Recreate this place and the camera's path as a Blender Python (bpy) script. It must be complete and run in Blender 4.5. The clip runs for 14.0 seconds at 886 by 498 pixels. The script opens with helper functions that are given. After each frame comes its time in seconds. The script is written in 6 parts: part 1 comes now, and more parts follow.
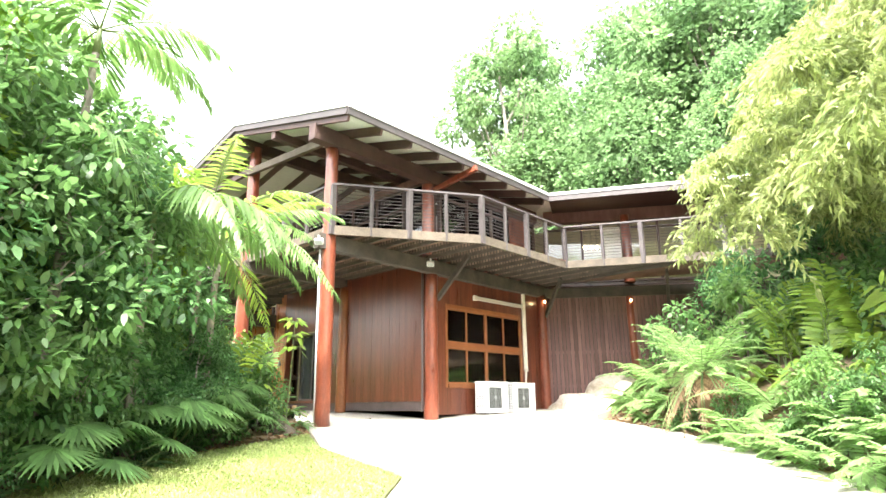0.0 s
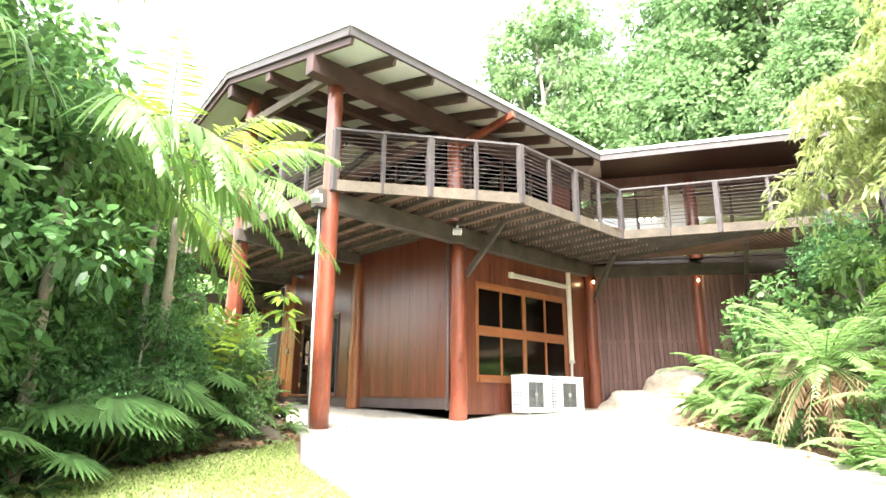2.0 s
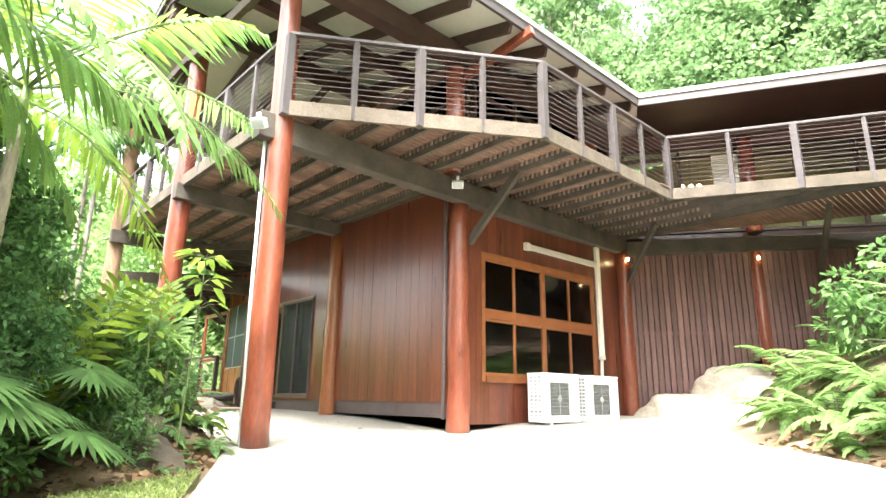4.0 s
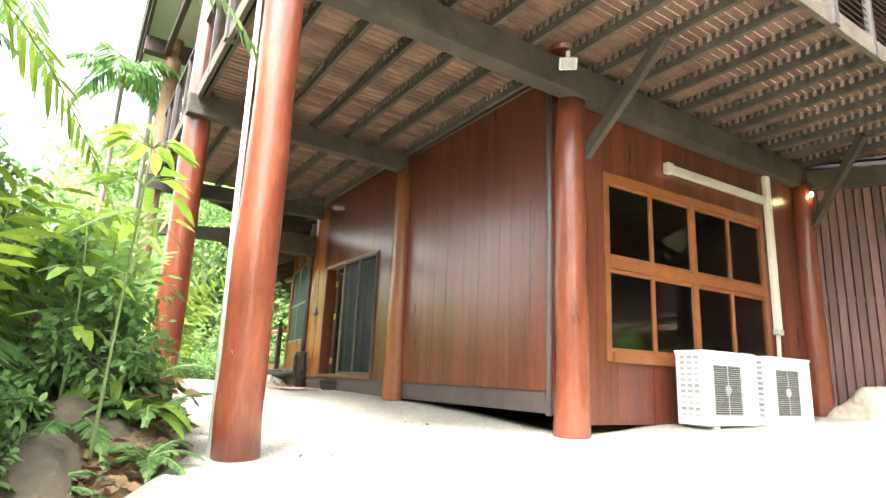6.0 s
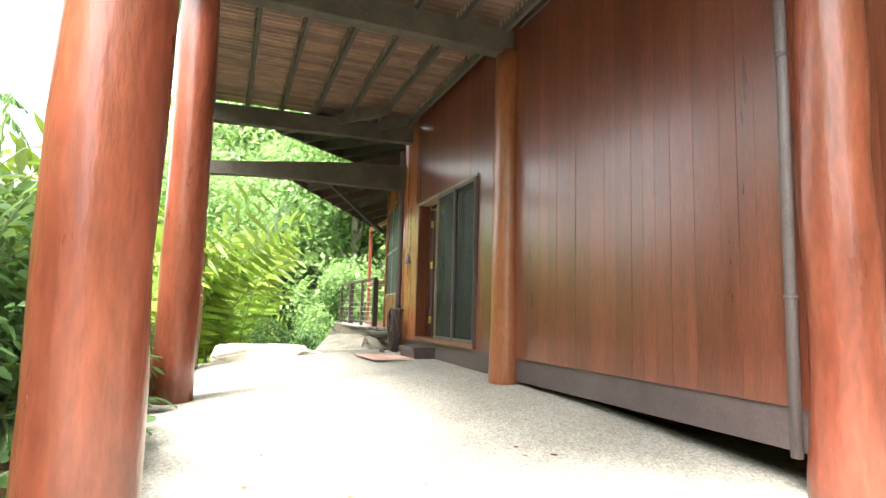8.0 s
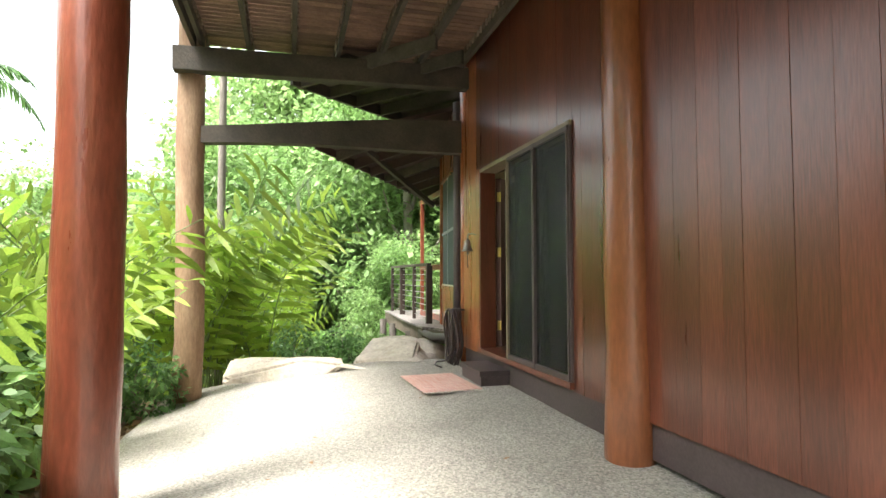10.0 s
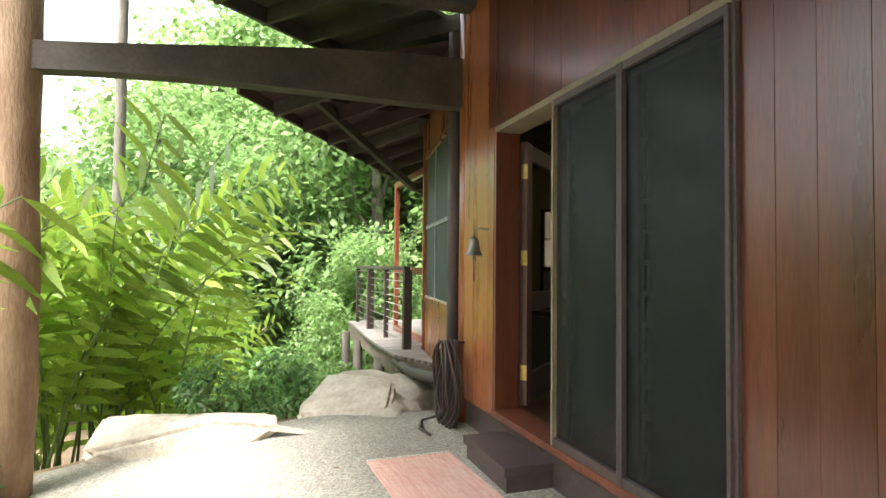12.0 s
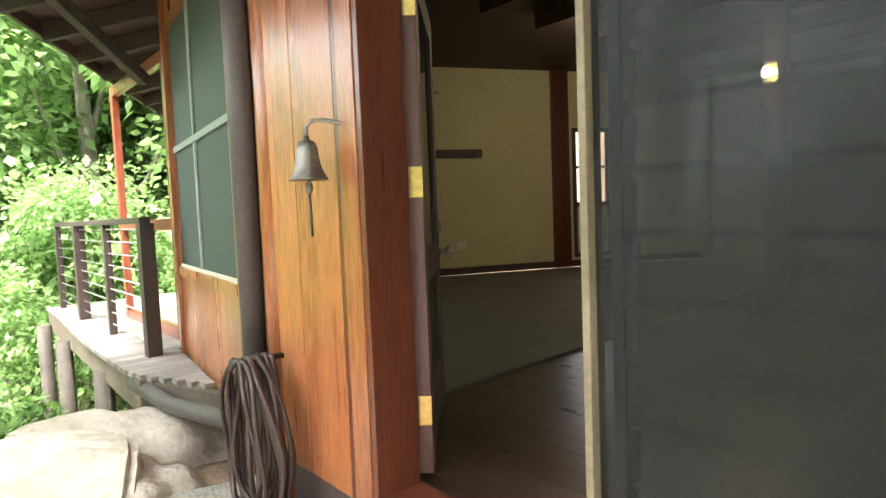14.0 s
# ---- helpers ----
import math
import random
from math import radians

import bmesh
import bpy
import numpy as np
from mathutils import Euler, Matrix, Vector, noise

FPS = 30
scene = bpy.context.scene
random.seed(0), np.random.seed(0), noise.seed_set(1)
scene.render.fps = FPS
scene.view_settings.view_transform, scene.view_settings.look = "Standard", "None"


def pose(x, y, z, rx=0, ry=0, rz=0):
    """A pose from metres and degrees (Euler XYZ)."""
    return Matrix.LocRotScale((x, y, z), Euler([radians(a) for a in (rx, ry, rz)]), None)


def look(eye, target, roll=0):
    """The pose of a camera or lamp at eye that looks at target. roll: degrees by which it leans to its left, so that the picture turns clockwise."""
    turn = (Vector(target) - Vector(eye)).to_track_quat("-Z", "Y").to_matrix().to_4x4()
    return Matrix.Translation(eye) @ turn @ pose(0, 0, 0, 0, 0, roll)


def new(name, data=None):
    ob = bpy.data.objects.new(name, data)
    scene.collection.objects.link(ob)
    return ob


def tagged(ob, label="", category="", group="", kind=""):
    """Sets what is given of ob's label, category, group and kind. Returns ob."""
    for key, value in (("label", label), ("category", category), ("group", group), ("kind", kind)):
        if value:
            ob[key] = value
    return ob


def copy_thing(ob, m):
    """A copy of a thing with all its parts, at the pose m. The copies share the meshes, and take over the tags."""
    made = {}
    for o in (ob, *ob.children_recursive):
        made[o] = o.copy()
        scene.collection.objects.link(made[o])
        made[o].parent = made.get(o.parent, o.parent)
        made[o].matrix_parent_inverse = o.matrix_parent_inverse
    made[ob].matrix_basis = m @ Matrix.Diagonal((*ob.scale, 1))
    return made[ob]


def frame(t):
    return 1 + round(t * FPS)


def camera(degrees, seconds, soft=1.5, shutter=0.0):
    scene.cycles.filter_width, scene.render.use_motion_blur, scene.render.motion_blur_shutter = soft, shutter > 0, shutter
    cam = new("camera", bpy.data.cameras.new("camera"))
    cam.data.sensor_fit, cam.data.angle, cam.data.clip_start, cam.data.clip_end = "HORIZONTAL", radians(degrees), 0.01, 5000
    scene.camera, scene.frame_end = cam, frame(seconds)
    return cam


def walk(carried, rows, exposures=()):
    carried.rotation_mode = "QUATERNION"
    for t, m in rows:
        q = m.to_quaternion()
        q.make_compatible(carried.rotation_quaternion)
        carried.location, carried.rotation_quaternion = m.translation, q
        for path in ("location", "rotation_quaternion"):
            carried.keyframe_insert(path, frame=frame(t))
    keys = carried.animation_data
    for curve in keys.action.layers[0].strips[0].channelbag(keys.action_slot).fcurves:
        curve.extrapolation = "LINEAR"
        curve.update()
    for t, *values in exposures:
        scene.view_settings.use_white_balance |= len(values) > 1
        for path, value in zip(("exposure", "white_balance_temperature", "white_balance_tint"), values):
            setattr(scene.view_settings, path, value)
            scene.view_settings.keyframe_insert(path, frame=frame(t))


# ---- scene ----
cam = camera(75.4, 14.0)
METRES, EYE, TILT, LEAN, TURN = 18.0, 0.2, 0.0, 0.0, 43.1
ROWS = [
    (0.0, 0.0, 0.0, 0.0, 0.12, 15.42, 0.42),
    (0.5, 0.0005, 0.0344, 0.0018, 0.36, 14.69, 0.86),
    (1.0, 0.0004, 0.0703, 0.0036, 1.7, 15.03, 0.36),
    (1.5, 0.0025, 0.1048, 0.0054, 1.51, 14.17, 0.17),
    (2.0, 0.0042, 0.142, 0.007, 3.35, 14.62, -0.46),
    (2.5, 0.0059, 0.1787, 0.0083, 2.16, 13.53, -0.23),
    (3.0, 0.0057, 0.2203, 0.0098, 3.02, 14.52, -0.65),
    (5.5, -0.004, 0.4206, 0.0112, 7.21, 13.38, -2.02),
    (6.0, -0.0112, 0.4623, 0.0121, 13.37, 12.72, -2.41),
    (6.5, -0.0178, 0.498, 0.0146, 15.95, 11.79, -1.34),
    (7.0, -0.0259, 0.5359, 0.02, 19.66, 10.28, -1.15),
    (7.5, -0.0351, 0.569, 0.0249, 20.98, 8.08, -1.17),
    (8.0, -0.0468, 0.6025, 0.0317, 25.95, 6.37, -1.56),
    (10.5, -0.1258, 0.7359, 0.0619, 32.4, 2.33, -0.18),
    (11.0, -0.145, 0.7642, 0.065, 32.88, 2.67, -1.1),
    (11.5, -0.1655, 0.7911, 0.0664, 31.43, 1.97, -0.77),
    (12.0, -0.1879, 0.8184, 0.0682, 28.86, 1.81, -0.53),
    (12.5, -0.2085, 0.8423, 0.068, 25.1, 0.37, 0.67),
    (13.0, -0.2279, 0.8699, 0.0673, 20.06, -1.64, 1.2),
    (13.5, -0.2434, 0.8961, 0.0663, 15.09, -2.61, 0.87),
    (14.0, -0.2578, 0.9255, 0.0661, 4.52, -3.73, 2.24),
]
walk(cam, [(t, pose(10.05, -10.13, EYE, TILT, LEAN, TURN) @ pose(METRES * x, METRES * y, METRES * z, 90 + pitch, roll, yaw)) for t, x, y, z, yaw, pitch, roll in ROWS],
     [(0, 3.05), (3, 3.1), (5.5, 3.08), (8.0, 2.98), (9.2, 2.65), (10.5, 2.35), (12.5, 2.65), (13.3, 3.15), (14.0, 3.5)])

# ---- light ----
world = bpy.data.worlds.new("sky")
scene.world = world
world.use_nodes = True
_wn = world.node_tree.nodes
_bg = _wn["Background"]
_sky = _wn.new("ShaderNodeTexSky")
_sky.sky_type = "NISHITA"
_sky.sun_disc = False
_sky.sun_elevation = radians(60)
_sky.sun_rotation = radians(148)
_sky.dust_density = 4.0
_sky.air_density = 1.6
_hs = _wn.new("ShaderNodeHueSaturation")
_hs.inputs["Saturation"].default_value = 0.25
world.node_tree.links.new(_sky.outputs[0], _hs.inputs["Color"])
world.node_tree.links.new(_hs.outputs[0], _bg.inputs[0])
_bg.inputs[1].default_value = 0.15

sun_data = bpy.data.lights.new("sun", "SUN")
sun_data.energy = 2.2
sun_data.angle = radians(16)
sun_data.color = (1.0, 0.96, 0.9)
sun = new("sun", sun_data)
sun.matrix_world = look((0, 0, 0), (-math.sin(radians(148)) * math.cos(radians(60)), -math.cos(radians(148)) * math.cos(radians(60)), -math.sin(radians(60))))


# ---- materials ----
def srgb(r, g, b):
    return tuple(((c / 12.92) if c <= 0.04045 else ((c + 0.055) / 1.055) ** 2.4) for c in (r, g, b)) + (1.0,)


def mat(name, c1, c2, rough=0.6, scale=4.0, stretch=(1, 1, 1), bump=0.15, fine=60.0, metal=0.0, vary=0.25, spec=0.5, coat=0.0, trans=0.0, contrast=(0.3, 0.7), island=False, pebble=0.0, grain=0.13):
    """Two colours mixed by broad noise, fine grain, relief and a random tone for each piece."""
    m = bpy.data.materials.new(name)
    m.use_nodes = True
    nt = m.node_tree
    n, l = nt.nodes, nt.links
    b = n["Principled BSDF"]
    tc = n.new("ShaderNodeTexCoord")
    geo = n.new("ShaderNodeObjectInfo")
    mp = n.new("ShaderNodeMapping")
    mp.inputs["Scale"].default_value = stretch
    add = n.new("ShaderNodeVectorMath")
    add.operation = "ADD"
    rv = n.new("ShaderNodeCombineXYZ")
    rm = n.new("ShaderNodeMath")
    rm.operation = "MULTIPLY"
    rm.inputs[1].default_value = 37.0
    l.new(geo.outputs["Random"], rm.inputs[0])
    for i in range(3):
        l.new(rm.outputs[0], rv.inputs[i])
    l.new(tc.outputs["Object"], mp.inputs[0])
    l.new(mp.outputs[0], add.inputs[0])
    l.new(rv.outputs[0], add.inputs[1])
    broad = n.new("ShaderNodeTexNoise")
    broad.inputs["Scale"].default_value = scale
    broad.inputs["Detail"].default_value = 6
    broad.inputs["Roughness"].default_value = 0.65
    l.new(add.outputs[0], broad.inputs["Vector"])
    fib = n.new("ShaderNodeTexNoise")
    fib.inputs["Scale"].default_value = fine
    fib.inputs["Detail"].default_value = 3
    l.new(add.outputs[0], fib.inputs["Vector"])
    ramp = n.new("ShaderNodeMapRange")
    ramp.inputs["From Min"].default_value, ramp.inputs["From Max"].default_value = contrast
    l.new(broad.outputs["Fac"], ramp.inputs["Value"])
    mix = n.new("ShaderNodeMix")
    mix.data_type = "RGBA"
    mix.inputs["A"].default_value, mix.inputs["B"].default_value = (*c1[:3], 1), (*c2[:3], 1)
    l.new(ramp.outputs[0], mix.inputs["Factor"])
    hsv = n.new("ShaderNodeHueSaturation")
    l.new(mix.outputs["Result"], hsv.inputs["Color"])
    rnd = n.new("ShaderNodeNewGeometry").outputs["Random Per Island"] if island else geo.outputs["Random"]
    val = n.new("ShaderNodeMapRange")
    val.inputs["To Min"].default_value, val.inputs["To Max"].default_value = 1 - vary, 1 + vary
    l.new(rnd, val.inputs["Value"])
    g2 = n.new("ShaderNodeMapRange")
    g2.inputs["From Min"].default_value, g2.inputs["From Max"].default_value = 0.3, 0.7
    g2.inputs["To Min"].default_value, g2.inputs["To Max"].default_value = 1 - grain * 1.15, 1 + grain * 0.9
    l.new(fib.outputs["Fac"], g2.inputs["Value"])
    mul = n.new("ShaderNodeMath")
    mul.operation = "MULTIPLY"
    l.new(val.outputs[0], mul.inputs[0])
    l.new(g2.outputs[0], mul.inputs[1])
    if pebble:
        vo = n.new("ShaderNodeTexVoronoi")
        vo.inputs["Scale"].default_value = pebble
        l.new(add.outputs[0], vo.inputs["Vector"])
        bw = n.new("ShaderNodeSeparateColor")
        l.new(vo.outputs["Color"], bw.inputs[0])
        pr = n.new("ShaderNodeMapRange")
        pr.inputs["To Min"].default_value, pr.inputs["To Max"].default_value = 0.62, 1.22
        l.new(bw.outputs[0], pr.inputs["Value"])
        m2 = n.new("ShaderNodeMath")
        m2.operation = "MULTIPLY"
        l.new(mul.outputs[0], m2.inputs[0])
        l.new(pr.outputs[0], m2.inputs[1])
        mul = m2
    l.new(mul.outputs[0], hsv.inputs["Value"])
    l.new(hsv.outputs[0], b.inputs["Base Color"])
    rr = n.new("ShaderNodeMapRange")
    rr.inputs["To Min"].default_value, rr.inputs["To Max"].default_value = max(0.02, rough - 0.1), min(1, rough + 0.12)
    l.new(broad.outputs["Fac"], rr.inputs["Value"])
    l.new(rr.outputs[0], b.inputs["Roughness"])
    b.inputs["Metallic"].default_value = metal
    b.inputs["Specular IOR Level"].default_value = spec
    b.inputs["Coat Weight"].default_value = coat
    b.inputs["Coat Roughness"].default_value = 0.2
    if bump:
        bp = n.new("ShaderNodeBump")
        bp.inputs["Strength"].default_value = bump
        bp.inputs["Distance"].default_value = 0.02
        sm = n.new("ShaderNodeMath")
        sm.operation = "ADD"
        l.new(broad.outputs["Fac"], sm.inputs[0])
        l.new(fib.outputs["Fac"], sm.inputs[1])
        l.new(sm.outputs[0], bp.inputs["Height"])
        l.new(bp.outputs[0], b.inputs["Normal"])
    if trans:
        tr = n.new("ShaderNodeBsdfTranslucent")
        l.new(hsv.outputs[0], tr.inputs["Color"])
        ms = n.new("ShaderNodeMixShader")
        ms.inputs[0].default_value = trans
        l.new(b.outputs[0], ms.inputs[1])
        l.new(tr.outputs[0], ms.inputs[2])
        l.new(ms.outputs[0], n["Material Output"].inputs["Surface"])
    return m


def glass_mat(name, tint, rough=0.02, ior=1.5):
    m = bpy.data.materials.new(name)
    m.use_nodes = True
    n, l = m.node_tree.nodes, m.node_tree.links
    fr = n.new("ShaderNodeFresnel")
    fr.inputs["IOR"].default_value = ior
    tr = n.new("ShaderNodeBsdfTransparent")
    tr.inputs["Color"].default_value = (*tint, 1)
    gl = n.new("ShaderNodeBsdfGlossy")
    gl.inputs["Roughness"].default_value = rough
    mx = n.new("ShaderNodeMixShader")
    l.new(fr.outputs[0], mx.inputs[0])
    l.new(tr.outputs[0], mx.inputs[1])
    l.new(gl.outputs[0], mx.inputs[2])
    l.new(mx.outputs[0], n["Material Output"].inputs["Surface"])
    return m


def mesh_screen_mat(name, colour, opening):
    """Woven insect screen: thin dark threads with open gaps between them."""
    m = bpy.data.materials.new(name)
    m.use_nodes = True
    n, l = m.node_tree.nodes, m.node_tree.links
    tr = n.new("ShaderNodeBsdfTransparent")
    b = n["Principled BSDF"]
    b.inputs["Base Color"].default_value = (*colour, 1)
    b.inputs["Roughness"].default_value = 0.55
    mx = n.new("ShaderNodeMixShader")
    mx.inputs[0].default_value = opening
    l.new(b.outputs[0], mx.inputs[1])
    l.new(tr.outputs[0], mx.inputs[2])
    l.new(mx.outputs[0], n["Material Output"].inputs["Surface"])
    return m


def glow_mat(name, colour, strength):
    m = bpy.data.materials.new(name)
    m.use_nodes = True
    b = m.node_tree.nodes["Principled BSDF"]
    b.inputs["Base Color"].default_value = (*colour, 1)
    b.inputs["Emission Color"].default_value = (*colour, 1)
    b.inputs["Emission Strength"].default_value = strength
    return m


WOOD_RED = mat("oiled_red_timber", (0.082, 0.022, 0.012), (0.178, 0.051, 0.027), 0.3, 1.6, (3, 3, 0.3), 0.1, 34, vary=0.18, coat=0.4, grain=0.2)
POST_RED = mat("oiled_log", (0.155, 0.038, 0.021), (0.27, 0.074, 0.041), 0.3, 2.2, (2, 2, 0.5), 0.22, 20, vary=0.08, coat=0.4, grain=0.15, contrast=(0.36, 0.64))
POST_AMBER = mat("amber_oiled_log", (0.165, 0.052, 0.019), (0.28, 0.095, 0.036), 0.32, 2.0, (2, 2, 0.5), 0.15, 22, vary=0.05, coat=0.4, grain=0.13)
POST_RAW = mat("weathered_log", (0.20, 0.11, 0.06), (0.36, 0.24, 0.15), 0.75, 3, (2, 2, 0.6), 0.4, 25, vary=0.1)
FRAME_WOOD = mat("varnished_frame_timber", (0.18, 0.06, 0.023), (0.30, 0.11, 0.04), 0.4, 2, (2, 2, 2), 0.1, 40, vary=0.12)
GOLD_WOOD = mat("varnished_honey_timber", (0.27, 0.078, 0.03), (0.48, 0.175, 0.07), 0.28, 1.8, (3, 3, 0.3), 0.1, 34, vary=0.2, coat=0.5, grain=0.28)
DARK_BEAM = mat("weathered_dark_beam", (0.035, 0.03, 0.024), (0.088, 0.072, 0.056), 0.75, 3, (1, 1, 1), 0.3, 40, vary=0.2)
JOIST = mat("grey_weathered_joist", (0.05, 0.042, 0.035), (0.105, 0.088, 0.07), 0.8, 4, (1, 1, 1), 0.3, 40, vary=0.2)
DECK_BOARD = mat("weathered_deck_board", (0.12, 0.066, 0.046), (0.25, 0.15, 0.105), 0.8, 3, (1, 1, 1), 0.3, 50, vary=0.35)
# pale tone standing for light that falls through the deck gaps
GAP_LIGHT = mat("deck_gap_light", (0.14, 0.10, 0.075), (0.27, 0.20, 0.15), 0.8, 4, bump=0.2, vary=0.3, island=True)
FASCIA = mat("weathered_fascia", (0.065, 0.05, 0.036), (0.15, 0.12, 0.088), 0.8, 2.5, (1, 1, 1), 0.3, 40, vary=0.2)
DECK_GREY = mat("silver_grey_deck_board", (0.16, 0.14, 0.13), (0.30, 0.27, 0.25), 0.7, 3, (1, 1, 1), 0.3, 50, vary=0.2)
RAIL = mat("grey_brown_painted_rail", (0.055, 0.046, 0.046), (0.09, 0.076, 0.075), 0.55, 3, (1, 1, 1), 0.1, 40, vary=0.1)
RAIL_DARK = mat("dark_brown_rail", (0.03, 0.02, 0.018), (0.06, 0.04, 0.035), 0.5, 3, (1, 1, 1), 0.1, 40, vary=0.1)
WIRE = mat("steel_cable", (0.35, 0.34, 0.33), (0.5, 0.49, 0.47), 0.35, 8, metal=0.9, bump=0)
CEIL = mat("pale_green_soffit", (0.56, 0.62, 0.58), (0.66, 0.70, 0.66), 0.7, 1.5, bump=0.05)
ROOF = mat("metal_roof_sheet", (0.72, 0.72, 0.7), (0.82, 0.82, 0.8), 0.45, 2, bump=0.03)
ROOF_DARK = mat("dark_brown_rafter", (0.04, 0.022, 0.02), (0.08, 0.045, 0.038), 0.6, 3, bump=0.1)
PLINTH = mat("dark_brown_plinth", (0.06, 0.043, 0.042), (0.10, 0.072, 0.07), 0.55, 3, bump=0.05, vary=0.1)
CONCRETE = mat("exposed_aggregate_concrete", (0.40, 0.37, 0.31), (0.56, 0.53, 0.46), 0.85, 1.2, bump=0.5, fine=55, contrast=(0.25, 0.75), pebble=75.0)
SOIL = mat("leaf_litter_soil", (0.10, 0.065, 0.04), (0.22, 0.16, 0.10), 0.9, 2.0, bump=0.6, fine=25)
ROCK = mat("granite_boulder", (0.32, 0.26, 0.195), (0.62, 0.57, 0.49), 0.8, 2.2, bump=0.8, fine=18, vary=0.15)
BANK_SOIL = mat("dark_bank_soil", (0.04, 0.032, 0.022), (0.11, 0.085, 0.058), 0.9, 2.5, bump=0.7, fine=15)
WHITE = mat("white_enamel", (0.72, 0.73, 0.73), (0.8, 0.8, 0.8), 0.4, 3, bump=0.02, vary=0.03)
GREY_GRILLE = mat("grey_plastic_grille", (0.30, 0.32, 0.32), (0.38, 0.40, 0.4), 0.5, 5, bump=0.02)
BLACK = mat("black_plastic", (0.012, 0.012, 0.014), (0.03, 0.03, 0.03), 0.45, 6, bump=0.03)
CREAM_PIPE = mat("cream_pipe_duct", (0.68, 0.62, 0.53), (0.76, 0.71, 0.62), 0.5, 4, bump=0.02)
CREAM_WALL = mat("cream_painted_plaster", (0.53, 0.50, 0.32), (0.60, 0.57, 0.38), 0.8, 1.2, bump=0.03)
GREY_PIPE = mat("brown_grey_downpipe", (0.075, 0.06, 0.062), (0.115, 0.095, 0.098), 0.5, 4, bump=0.03)
SLAT = mat("dark_purple_brown_slat", (0.115, 0.058, 0.052), (0.20, 0.112, 0.10), 0.65, 2, (3, 3, 0.5), 0.2, 30, vary=0.25)
IN_FLOOR = mat("dark_polished_floorboard", (0.03, 0.016, 0.012), (0.065, 0.034, 0.024), 0.3, 2, (1, 4, 1), 0.05, 30, vary=0.25)
CARPET = mat("grey_green_carpet", (0.14, 0.145, 0.125), (0.19, 0.19, 0.165), 0.95, 2, bump=0.3, fine=200)
IN_CEIL = mat("dark_timber_ceiling", (0.03, 0.018, 0.014), (0.06, 0.035, 0.028), 0.6, 2, bump=0.1)
BRASS = mat("brass_hinge", (0.62, 0.44, 0.15), (0.75, 0.55, 0.22), 0.35, 6, metal=0.9, bump=0.02)
PEWTER = mat("aged_bronze_bell", (0.22, 0.20, 0.18), (0.38, 0.35, 0.31), 0.45, 9, metal=0.7, bump=0.1)
STEEL = mat("brushed_steel", (0.5, 0.5, 0.5), (0.65, 0.65, 0.64), 0.3, 6, metal=0.95, bump=0.02)
DOOR_PAINT = mat("purple_brown_door_paint", (0.10, 0.05, 0.045), (0.17, 0.085, 0.075), 0.5, 2, (2, 2, 0.4), 0.1, 30, vary=0.1)
STILE_TAN = mat("tan_anodised_stile", (0.20, 0.155, 0.10), (0.30, 0.24, 0.16), 0.5, 3, bump=0.03, vary=0.1)
GLASS = glass_mat("window_glass", (0.93, 0.95, 0.94), 0.015, 1.75)
SCREEN = mesh_screen_mat("charcoal_insect_mesh", (0.006, 0.008, 0.009), 0.52)
LOUVRE = glass_mat("tinted_louvre_glass", (0.72, 0.78, 0.8), 0.015, 1.45)
MESH = mat("dark_green_insect_screen", (0.035, 0.05, 0.048), (0.055, 0.075, 0.07), 0.6, 3, bump=0.05, fine=300)
HOSE = mat("dark_rubber_hose", (0.035, 0.022, 0.022), (0.09, 0.055, 0.05), 0.4, 5, bump=0.05)
MAT_PINK = mat("faded_pink_woven_rug", (0.62, 0.30, 0.25), (0.72, 0.52, 0.44), 0.95, 5, (1, 9, 1), 0.3, 120)
LEAF = mat("broad_green_leaf", (0.08, 0.175, 0.055), (0.18, 0.32, 0.105), 0.42, 1.2, bump=0, vary=0.4, trans=0.5, island=True)
LEAF_DARK = mat("deep_green_leaf", (0.065, 0.165, 0.058), (0.145, 0.29, 0.1), 0.4, 1.0, bump=0, vary=0.4, trans=0.5, island=True)
LEAF_LIME = mat("lime_green_leaf", (0.2, 0.35, 0.05), (0.38, 0.52, 0.10), 0.4, 1.0, bump=0, vary=0.35, trans=0.5, island=True)
LEAF_GINGER = mat("glossy_ginger_leaf", (0.15, 0.29, 0.035), (0.40, 0.52, 0.085), 0.35, 1.6, bump=0, vary=0.45, trans=0.5, island=True)
LEAF_BAMBOO = mat("yellow_green_bamboo_leaf", (0.24, 0.32, 0.10), (0.42, 0.46, 0.18), 0.5, 0.6, bump=0, vary=0.35, trans=0.5, island=True)
# hillside haze is put into this leaf colour, which makes it paler
LEAF_FAR = mat("hazed_canopy_leaf", (0.13, 0.245, 0.10), (0.26, 0.39, 0.17), 0.5, 0.35, bump=0, vary=0.4, trans=0.5, island=True)
LEAF_GULLY = mat("sunlit_gully_leaf", (0.16, 0.29, 0.09), (0.31, 0.45, 0.17), 0.5, 0.35, bump=0, vary=0.4, trans=0.5, island=True)
LEAF_FERN = mat("fresh_fern_frond", (0.14, 0.27, 0.075), (0.26, 0.41, 0.135), 0.45, 1.2, bump=0, vary=0.35, trans=0.5, island=True)
LEAF_DRY = mat("dry_brown_frond", (0.14, 0.08, 0.04), (0.27, 0.17, 0.09), 0.8, 2, bump=0, vary=0.4, trans=0.15, island=True)
GRASS = mat("lawn_grass_blade", (0.19, 0.27, 0.07), (0.38, 0.42, 0.16), 0.6, 0.8, bump=0, vary=0.35, trans=0.3, island=True)
